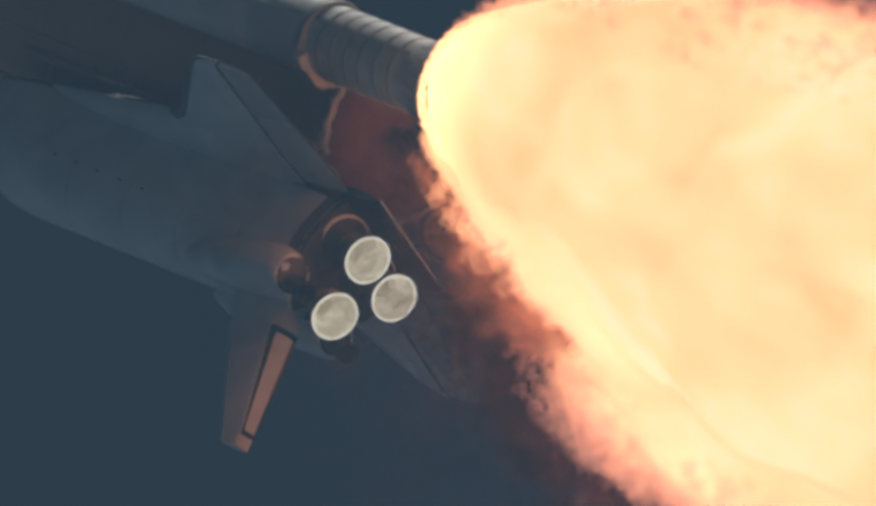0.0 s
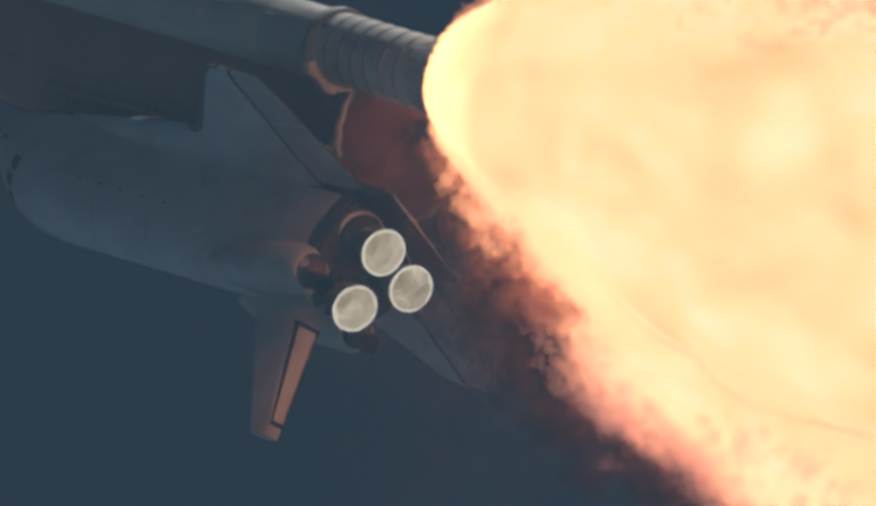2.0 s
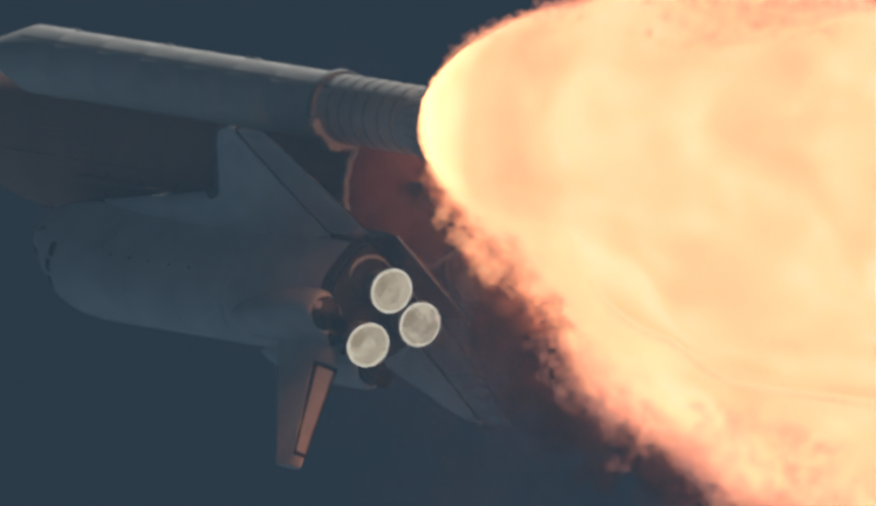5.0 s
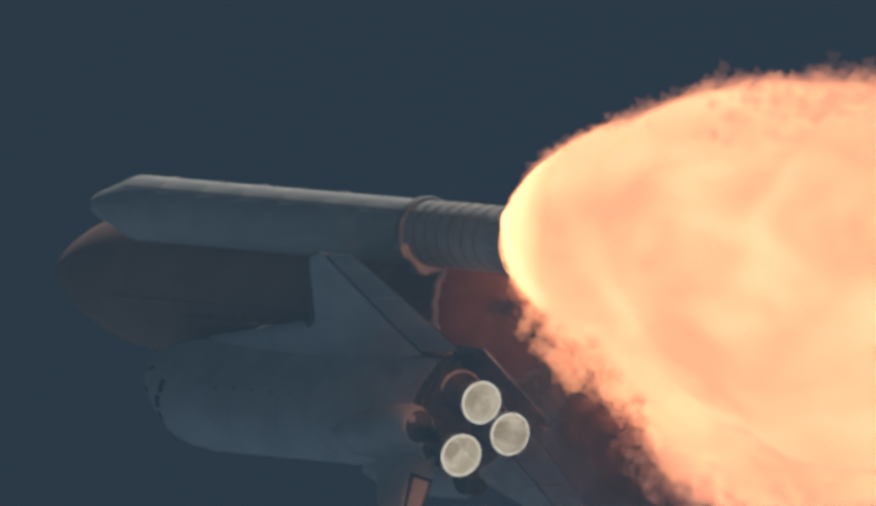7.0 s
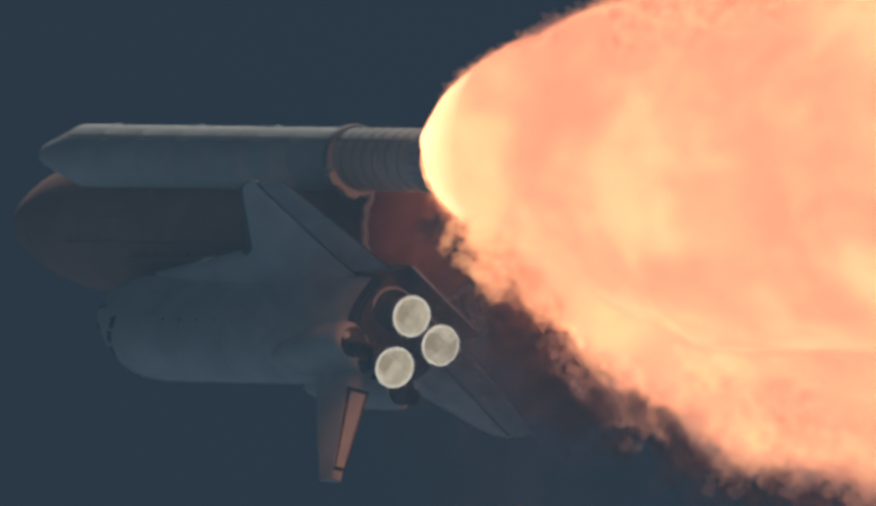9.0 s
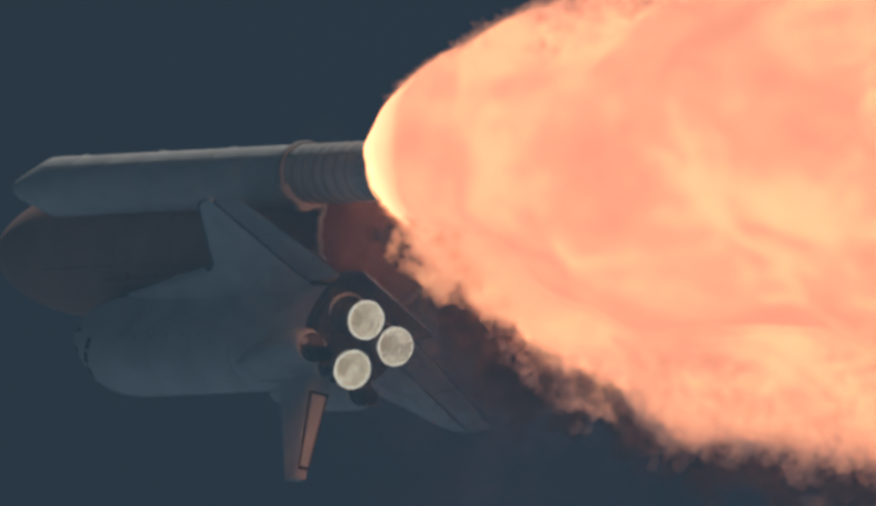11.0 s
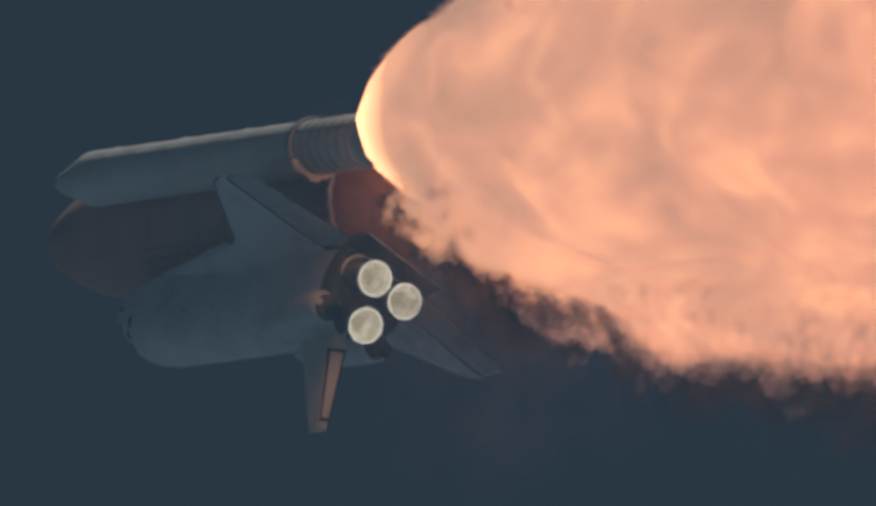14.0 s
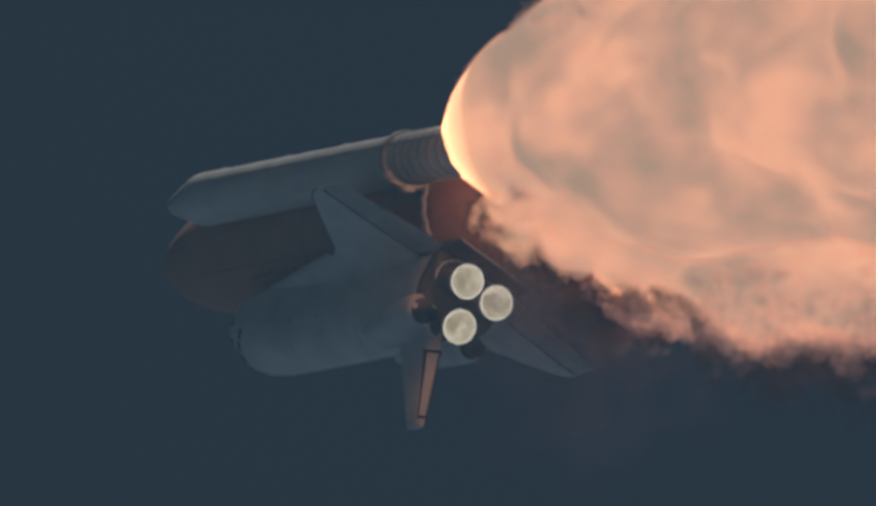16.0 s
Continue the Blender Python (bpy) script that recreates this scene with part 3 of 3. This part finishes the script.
# ---- external tank ----
def make_tank():
    tank = thing("external_tank", "rust-orange foam-covered external fuel tank", "fuel tank")
    R, Z = 165.5, 63.5
    ogive = [(-404, 2), (-398, 9), (-386, 17), (-380, 20)]
    part("nose_spike", revolve(ogive, 0, Z, 24, None, (True, True)), STEEL, tank, "small metal nose spike")
    prof = []
    for i in range(26):
        f = i / 25
        prof.append((-380 + f * 491, 20 + (R - 20) * (1 - (1 - f) ** 2.05) ** 0.93))
    part("oxygen_tank", revolve(prof, 0, Z, 96), FOAM, tank)
    # ribbed band between the tanks
    rings = []
    for x, o in ((111, 0), (114, 1.2), (150, 1.2), (382 - 30, 1.2), (379, 1.2), (382, 0)):
        rings.append([st(x, (R + (o if i % 2 else o * 2.4)) * math.cos(math.pi * i / 108), Z + (R + (o if i % 2 else o * 2.4)) * math.sin(math.pi * i / 108)) for i in range(216)])
    part("ribbed_band", loft(rings, None, True, (False, False)), FOAM, tank)
    prof = [(382, R), (600, R), (820, R), (1040, R), (1240, R), (1300, R)]
    part("hydrogen_tank", revolve(prof, 0, Z, 96), FOAM, tank)
    dome = [(1300, R + 0.5), (1318, R + 0.5)]
    for i in range(1, 15):
        a = math.pi / 2 * i / 14
        dome.append((1318 + 114 * math.sin(a), max(R * math.cos(a), 1)))
    part("aft_dome", revolve(dome, 0, Z, 96, None, (False, True)), FOAM, tank, "orange aft dome glowing in the flame light")
    for x in (384, 640, 870, 1080, 1312):
        part("ring_frame", revolve([(x - 4, R - 1), (x - 3, R + 2), (x + 3, R + 2), (x + 4, R - 1)], 0, Z, 96), FOAM, tank)
    part("dome_cap", revolve([(1424, 34), (1430, 36), (1438, 34), (1440, 28)], 0, Z, 32, None, (True, True)), FOAM, tank)
    # feed line and pressure lines along the side that faces the orbiter
    def along(y, x0, x1, r, name, mat, lift=0):
        zz = Z + math.sqrt(R * R - y * y) + r + lift
        part(name, rod(st(x0, y, zz), st(x1, y, zz), r * INCH, 14), mat, tank)
    along(70, 330, 1290, 8.5, "feed_line", FOAM, 5)
    along(-66, 60, 1290, 4, "pressure_line", FOAM, 3)
    along(78 + 20, 60, 1300, 3, "cable_tray", FOAM, 1)
    for x in range(430, 1280, 130):
        part("line_bracket", block(x - 4, x + 4, 58, 84, Z + 147, Z + 170, 1.5), FOAM, tank)
    # forward bipod and aft struts up to the orbiter
    for side in (1, -1):
        part("forward_strut", rod(st(398, side * 44, 220), st(388, side * 4, 272), 0.14), FOAM, tank)
        part("aft_strut", rod(st(1317, side * 120, 178), st(1322, side * 97, 268), 0.22), STEEL, tank, "thick strut lit by the flame")
        part("aft_strut", rod(st(1240, side * 96, 200), st(1318, side * 97, 266), 0.16), STEEL, tank)
        part("diagonal_strut", rod(st(1318, side * 97, 262), st(1330, side * -30, 226), 0.14), STEEL, tank)
        part("umbilical_plate", block(1336, 1372, side * 70 - 22, side * 70 + 22, 226, 266, 4), STEEL, tank)
        # struts to the boosters
        for dz, dx in ((44, 0), (-40, 0), (0, -46)):
            part("booster_strut", rod(st(1316 + dx, side * 158, Z + dz), st(1316, side * 182, Z + dz * 1.25), 0.16), STEEL, tank)
        rings = []
        for k in range(15):
            a = radians(8 + 50 * k / 14)
            c0, s0 = side * math.cos(a), math.sin(a)
            o = 181 + 3 * math.sin(k * 1.7)
            rings.append([st(x, r * c0, Z + r * s0) for x, r in ((1322, o - 11), (1324, o - 4), (1328, o), (1336, o), (1339, o - 4), (1339, o - 11))])
        part("strut_fairing", loft(rings), TILE_WHITE, tank, "curved strut fairing lit by the flame")
    part("cross_beam", rod(st(1330, -100, 226), st(1330, 100, 226), 0.2), STEEL, tank, "cross beam of the aft attachment")
    return tank


# ---- boosters ----
def make_booster():
    b = thing("solid_rocket_booster", "long white solid rocket booster with ribbed aft section", "rocket booster", "rocket boosters")
    R = 73.0
    cap = [(4, 1), (6, 8), (12, 15), (22, 22), (40, 29), (62, 35)]
    part("nose_cap", revolve(cap, 0, 0, 40, None, (True, False)), BOOSTER_WHITE, b)
    part("frustum", revolve([(62, 35), (64, 36.2), (66, 36), (190, 72), (197, R)], 0, 0, 48), BOOSTER_WHITE, b, "white conical frustum")
    part("forward_skirt", revolve([(197, R), (199, R + 0.8), (330, R + 0.8), (333, R)], 0, 0, 56), BOOSTER_WHITE, b)
    joints = [333, 494, 654, 814, 974, 1134, 1300]
    for x0, x1 in zip(joints, joints[1:]):
        part("motor_segment", revolve([(x0, R - 0.6), (x0 + 1.5, R), (x1 - 1.5, R), (x1, R - 0.6)], 0, 0, 56), BOOSTER_WHITE, b)
        part("joint_band", revolve([(x1 - 4, R - 0.3), (x1 - 3.4, R + 0.5), (x1 + 3.4, R + 0.5), (x1 + 4, R - 0.3)], 0, 0, 56), BOOSTER_WHITE, b)
    part("attach_ring", revolve([(1302, R - 1), (1303, R + 8), (1308, R + 9), (1318, R + 9), (1322, R + 8), (1324, R - 1)], 0, 0, 56), BOOSTER_BAND, b, "raised attachment ring edged by flame light")
    part("aft_segment", revolve([(1300, R), (1400, R), (1520, R), (1640, R)], 0, 0, 56), BOOSTER_WHITE, b)
    for x in (1368, 1412, 1456, 1500, 1552, 1600):
        part("stiffener_ring", revolve([(x - 5, R - 0.5), (x - 3.5, R + 1.7), (x + 3.5, R + 1.7), (x + 5, R - 0.5)], 0, 0, 56), BOOSTER_BAND, b)
    part("aft_skirt", revolve([(1634, R + 1), (1640, R + 3), (1650, R + 3), (1690, 84), (1730, 99), (1738, 101), (1738, 97), (1690, 80), (1650, 70)], 0, 0, 56), BOOSTER_WHITE, b, "flared white aft skirt")
    for k in range(24):
        a = 2 * math.pi * k / 24
        bm = rod(st(1652, (R + 4.5) * math.cos(a), (R + 4.5) * math.sin(a)), st(1732, 101 * math.cos(a), 101 * math.sin(a)), 0.03, 6)
        part("skirt_rib", bm, BOOSTER_BAND, b)
    part("nozzle", revolve([(1660, 30), (1690, 44), (1730, 60), (1780, 73), (1781, 70), (1730, 56), (1690, 38)], 0, 0, 40, None, (True, False)), NOZZLE_METAL, b, "dark rocket nozzle")
    # cable tunnel on the outer side and separation motors
    part("systems_tunnel", block(200, 1640, 70, 74.5, -5, 5, 1.5), BOOSTER_BAND, b)
    for k, a in enumerate((150, 166, 194, 210)):
        c = (R + 7) * math.cos(radians(a)), (R + 7) * math.sin(radians(a))
        part("separation_motor", rod(st(1646, *c), st(1696, c[0] * 1.16, c[1] * 1.16), 0.16, 12), BOOSTER_WHITE, b)
    bm = bmesh.new()
    rings = []
    for k in range(19):
        a = radians(58 + 92 * k / 18)
        c0, s0 = math.cos(a), math.sin(a)
        o = 90 + 2 * math.sin(k * 2.1) + 5 * math.sin(k * 0.7)
        rings.append([st(x, r * c0, r * s0) for x, r in ((1304, R), (1306, o - 3), (1310, o), (1334, o), (1338, o - 3), (1338, R))])
    part("strut_fairing", loft(rings, bm), BOOSTER_WHITE, b, "jagged strut fairing lit by the flame")
    for x in (330, 680, 1000, 1290):
        a = radians(-49)
        c = st(x, (R - 0.5) * math.cos(a), (R - 0.5) * math.sin(a))
        part("cable_fairing", rod(c - Vector((0.3, 0, 0)), c + Vector((0.3, 0, 0)), 0.1, 8), BOOSTER_WHITE, b)
    return b


orbiter = make_orbiter()
tank = make_tank()
booster_starboard = make_booster()
booster_port = copy_thing(booster_starboard, Matrix())
# boosters are built on the axis and then set beside the tank
SIDE = {1: pose(0, 250.5 * INCH, 63.5 * INCH), -1: pose(0, -250.5 * INCH, 63.5 * INCH, 180)}


# ---- exhaust ----
# metres aft of the flame's root, radius
PLUME = ((0, 2.55), (0.3, 2.95), (1, 3.5), (3, 4.5), (6, 5.65), (10, 6.9), (15, 8.1), (20, 9.0), (30, 10.0), (45, 11.0), (70, 13.0), (100, 16))
ROOT = 1714


def plume_radius(s):
    for a, b in zip(PLUME, PLUME[1:]):
        if a[0] <= s <= b[0]:
            return a[1] + (b[1] - a[1]) * (s - a[0]) / (b[0] - a[0])
    return PLUME[-1][1]


def away_at(s, lean, nose):
    """Metres by which the flame's middle lies away from its smoky side: far aft, and just behind the nozzle."""
    s = max(s, 0)
    return lean * min(1.0, s / 25) + nose * s / 3 * math.exp(1 - s / 3)


def lumps(p, seed):
    q = Vector((seed * 7.3, seed * 3.1, seed * 1.7))
    return sum(amp * noise.noise(p * k + q) for k, amp in ((0.09, 0.5), (0.2, 0.32), (0.42, 0.1), (0.8, 0.03)))


SMOKY = radians(127)       # the side of each flame, about its axis, where the smoke hangs


def plume_shell(gap, seed, layer, start, stop=100.0, n=96, m=124, lean=0.0, smoky=1.05, nose=0.0):
    """A lumpy shell of gas. gap: metres outside the core at its middle, wider on the smoky side;
    lean: metres by which the flame bends away from that side."""
    rings = []
    for k in range(m):
        s = start + (stop - start) * (k / (m - 1)) ** 1.9
        base = plume_radius(max(s, 0))
        grow = min(1.0, 0.04 + max(s, 0) / 20)
        away = away_at(s, lean, nose)
        ring = []
        for i in range(n):
            a = 2 * math.pi * i / n
            jag = 0.8 * (noise.noise(Vector((2.2 * math.cos(a), 2.2 * math.sin(a), seed + 0.5))) + 0.5 * noise.noise(Vector((6 * math.cos(a), 6 * math.sin(a), seed)))) * max(0.0, 1 - max(s, 0) / 4)
            p = Vector((s * 0.7, base * math.cos(a), base * math.sin(a)))
            r = base * (1 + 0.3 * lumps(p, seed) * min(1, 0.1 + max(s, 0) / 12))
            if gap:
                soft = 0.5 + smoky * max(0.0, math.cos(a - SMOKY)) ** 2
                r += gap * grow * soft * (1 + 1.3 * max(-0.6, lumps(p * 1.2, seed + 40 + layer * 2)) + 0.35 * noise.noise(p * 0.9 + Vector((layer * 9.0, seed, 0))))
            ring.append((s + jag, r * math.cos(a) - away * math.cos(SMOKY), r * math.sin(a) - away * math.sin(SMOKY)))
        rings.append(ring)
    return loft(rings, None, True, (start >= 0, True))


def make_plume(seed, label, lean, smoky, core, nose):
    p = thing("exhaust_plume", label, "flame", "booster exhaust")
    part("flame_core", plume_shell(0, seed, 0, 0.0, lean=lean, nose=nose), core, p, sharp=180)
    for k in range(SHELLS):
        part("flame_shell", plume_shell(0.06 + 0.09 * k, seed, k * 0.12, 0.1 + 0.067 * k, lean=lean, smoky=smoky, nose=nose), FLAME_SHELL[k], p, sharp=180)
    return p


plume_starboard = make_plume(1, "billowing yellow and rose flame behind the booster", 0.0, 0.35, FLAME_CORE, 0.65)
plume_port = make_plume(21, "billowing yellow and rose flame behind the far booster", 0.6, 0.6, FLAME_CORE_FAR, 0.0)
PLUME_AT = {s: pose((ROOT - 1000) * INCH, s * 250.5 * INCH, 63.5 * INCH) for s in (1, -1)}


# ---- ragged gas at the edges of the flames: clouds of small flecks ----
OCTA = np.array(((1, 0, 0), (-1, 0, 0), (0, 1, 0), (0, -1, 0), (0, 0, 1), (0, 0, -1)), float)
OCTA_FACES = np.array(((0, 2, 4), (2, 1, 4), (1, 3, 4), (3, 0, 4), (2, 0, 5), (1, 2, 5), (3, 1, 5), (0, 3, 5)))
clusters = []
rnd = random.Random(5)


def flecks(owner, name, label, material, places, drift):
    """One drifting cloud of flecks; places: (point, radius)."""
    if not places:
        return
    gen = np.random.default_rng(len(clusters) + 3)
    mid = np.array([tuple(p) for p, _ in places])
    size = np.array([r for _, r in places])[:, None, None] * gen.uniform(0.6, 1.4, (len(places), 6, 1))
    turn = np.linalg.qr(gen.normal(size=(len(places), 3, 3)))[0]
    verts = (mid[:, None, :] + np.einsum("kj,njc->nkc", OCTA, turn) * size).reshape(-1, 3)
    faces = (OCTA_FACES[None] + 6 * np.arange(len(places))[:, None, None]).reshape(-1, 3)
    me = bpy.data.meshes.new(name)
    me.from_pydata(verts.tolist(), [], faces.tolist())
    me.materials.append(material)
    ob = tagged(new(name, me), label, kind="stuff")
    ob.parent = owner
    clusters.append((ob, Vector(drift)))


def billow(p, seed):
    q = Vector((seed * 5.1, seed * 2.3, seed * 8.7))
    return noise.noise(p * 0.28 + q) + 0.55 * noise.noise(p * 0.62 + q) + 0.1 * noise.noise(p * 1.4 + q)


def edge_cloud(owner, name, label, materials, count, s_range, middle, spread, depth, seed, size=(0.28, 0.6), lean=0.0, rough=0.45, power=1.3, inner=-0.1, swell=0.0, nose=0.0):
    """Gas along one edge of a flame. depth: metres to which it reaches outside the flame (near the nozzle, far aft);
    materials from the inside outwards; swell: metres by which it moves away from the flame in the whole flight; rough: how far billows push the outline in and out."""
    lots = collections.defaultdict(list)
    for k in range(count):
        s = s_range[0] + (s_range[1] - s_range[0]) * rnd.random() ** power
        a = middle + radians(max(-1.0, min(1.0, rnd.gauss(0, 0.5))) * spread)
        f = min(1.0, s / 26)
        reach = depth[0] + (depth[1] - depth[0]) * f
        u = inner + (1 - inner) * rnd.random() ** 1.35
        base = plume_radius(max(s, 0))
        p = Vector((s * 0.8, base * math.cos(a), base * math.sin(a)))
        r = base * (1 + 0.3 * lumps(Vector((s * 0.7, base * math.cos(a), base * math.sin(a))), seed) * min(1, 0.1 + max(s, 0) / 12))
        r += reach * u * (1 + rough * 1.6 * billow(p + Vector((0, 0, u)), seed + 3))
        if billow(Vector((s, r * math.cos(a), r * math.sin(a))), seed + 9) < -0.5 + 0.75 * u:
            continue
        away = away_at(s, lean, nose)
        m = min(len(materials) - 1, max(0, int((u + rnd.gauss(0, 0.08)) * len(materials))))
        at = Vector((s, r * math.cos(a) - away * math.cos(SMOKY), r * math.sin(a) - away * math.sin(SMOKY)))
        lots[m, int(s // 9)].append((at, rnd.uniform(*size) * (0.55 + 0.75 * f)))
    for (m, c), places in sorted(lots.items()):
        d = 1.5 + 0.9 * c
        flecks(owner, name, label, materials[m], places, (d, swell * math.cos(middle), swell * math.sin(middle)))


edge_cloud(plume_port, "flame_fringe", "soft orange and red edge of the flame", FLECK_FLAME, 30000, (-0.5, 60), SMOKY, 62, (1.5, 3.8), 21, lean=0.6, swell=-1.0, inner=-0.25)
edge_cloud(plume_port, "flame_fringe", "salmon glow at the root of the flame", FLECK_FLAME[1:], 9000, (-3.0, 12), SMOKY - radians(8), 60, (2.4, 3.4), 21, (0.3, 0.62), 0.6, power=1.0, swell=-1.6)
edge_cloud(plume_starboard, "flame_fringe", "ragged red edge of the flame", FLECK_FLAME[1:], 9000, (0.5, 60), SMOKY + math.pi, 48, (0.25, 1.3), 1, (0.2, 0.44), nose=0.65)
edge_cloud(plume_starboard, "flame_fringe", "soft orange edge of the flame", FLECK_FLAME, 6000, (0.3, 16), SMOKY, 50, (0.5, 1.8), 1, (0.2, 0.5), swell=-0.6, nose=0.65)
edge_cloud(plume_starboard, "flame_bridge", "glowing gas between the two flames", FLECK_FLAME[:1], 6500, (5, 22), SMOKY - radians(6), 48, (1.6, 2.6), 1, (0.42, 0.85), power=1.0, swell=1.8)
edge_cloud(plume_starboard, "flame_root", "ragged bright root of the flame", [FLAME_ROOT], 2600, (-0.3, 1.8), SMOKY, 360, (0.12, 0.3), 1, (0.14, 0.34), power=1.0, inner=-1.2, nose=0.65)
smoke_trail = thing("smoke_trail", "dark brown smoke billowing beside the flame", "smoke")
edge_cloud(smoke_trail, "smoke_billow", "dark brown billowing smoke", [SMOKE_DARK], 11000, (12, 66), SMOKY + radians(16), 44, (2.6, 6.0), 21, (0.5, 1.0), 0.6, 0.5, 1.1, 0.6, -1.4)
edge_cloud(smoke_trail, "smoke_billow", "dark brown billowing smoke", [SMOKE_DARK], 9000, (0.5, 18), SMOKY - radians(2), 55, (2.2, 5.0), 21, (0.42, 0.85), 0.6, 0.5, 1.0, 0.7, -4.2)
edge_cloud(plume_starboard, "smoke_billow", "smoke under the flame with rose flame light painted in", [SMOKE_GLOW_TINT], 5000, (0.2, 15), SMOKY - radians(5), 45, (1.4, 3.6), 1, (0.42, 0.85), 0.0, 0.5, 1.0, 0.2, -2.0, 0.65)

# loose smoke between the tank's dome and the far flame, its rose tint painted flame light,
# and thin warm flecks round the engines that imitate flame-lit haze
base_smoke = thing("base_smoke", "smoke swirling between tank dome and flame, partly tinted with painted flame light", "smoke")


def drift_cloud(name, label, material, count, start, end, radius, seed, drift, size=(0.24, 0.5), level=0.0):
    """A billowing cloud along a line between two stations."""
    places = []
    for k in range(count):
        f = rnd.random()
        c = st(*start).lerp(st(*end), f)
        p = c + Vector((rnd.gauss(0, 0.5), rnd.gauss(0, 0.5), rnd.gauss(0, 0.5))) * (radius[0] + (radius[1] - radius[0]) * f)
        if billow(p * 1.6, seed) > level:
            places.append((p, rnd.uniform(*size)))
    flecks(base_smoke, name, label, material, places, drift)


drift_cloud("rose_smoke", "smoke with the flame's rose light painted in", SMOKE_GLOW_TINT, 12000, (1620, 20, 90), (1800, -270, 290), (1.2, 2.6), 31, (3.5, -1.2, 0.6), level=-0.1)
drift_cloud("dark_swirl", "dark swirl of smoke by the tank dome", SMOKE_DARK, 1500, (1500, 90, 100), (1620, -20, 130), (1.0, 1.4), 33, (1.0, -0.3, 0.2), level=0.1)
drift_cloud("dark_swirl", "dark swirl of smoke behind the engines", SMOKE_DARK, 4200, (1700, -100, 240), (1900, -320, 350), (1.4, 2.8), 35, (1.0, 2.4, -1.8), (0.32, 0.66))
# added flecks, no smoke of their own: they imitate flame-lit haze
drift_cloud("warm_veil", "thin warm flecks round the engines, imitating haze lit by the flame", LIT_HAZE_TINT, 800, (1380, 60, 300), (1850, -330, 350), (6.0, 9.0), 37, (1.5, -0.5, 0.3), (1.3, 2.5), -9.0)


# ---- what moves ----
def motions():
    flight = [(t, pose(*row)) for t, *row in STACK_ROWS]
    for ob, local in ((orbiter, Matrix()), (tank, Matrix()), (booster_starboard, SIDE[1]), (booster_port, SIDE[-1]),
                      (plume_starboard, PLUME_AT[1]), (plume_port, PLUME_AT[-1]), (smoke_trail, PLUME_AT[-1]), (base_smoke, Matrix())):
        burning = ob in (plume_starboard, plume_port)

        def back(t):        # the flame creeps forward as the air thins
            return (1.25 + 0.45 * max(0.0, 1 - t / 11) if t < 11.5 else 0.4 + 0.85 * (16 - t) / 4.5) if burning else 0.0
        walk(ob, [(t, m @ local @ pose(back(t), 0, 0)) for t, m in flight])
    for o, way in clusters:
        walk(o, [(t, pose(*(way * (t / 16 - 0.5)))) for t in (0, 5, 11, 16)])


motions()
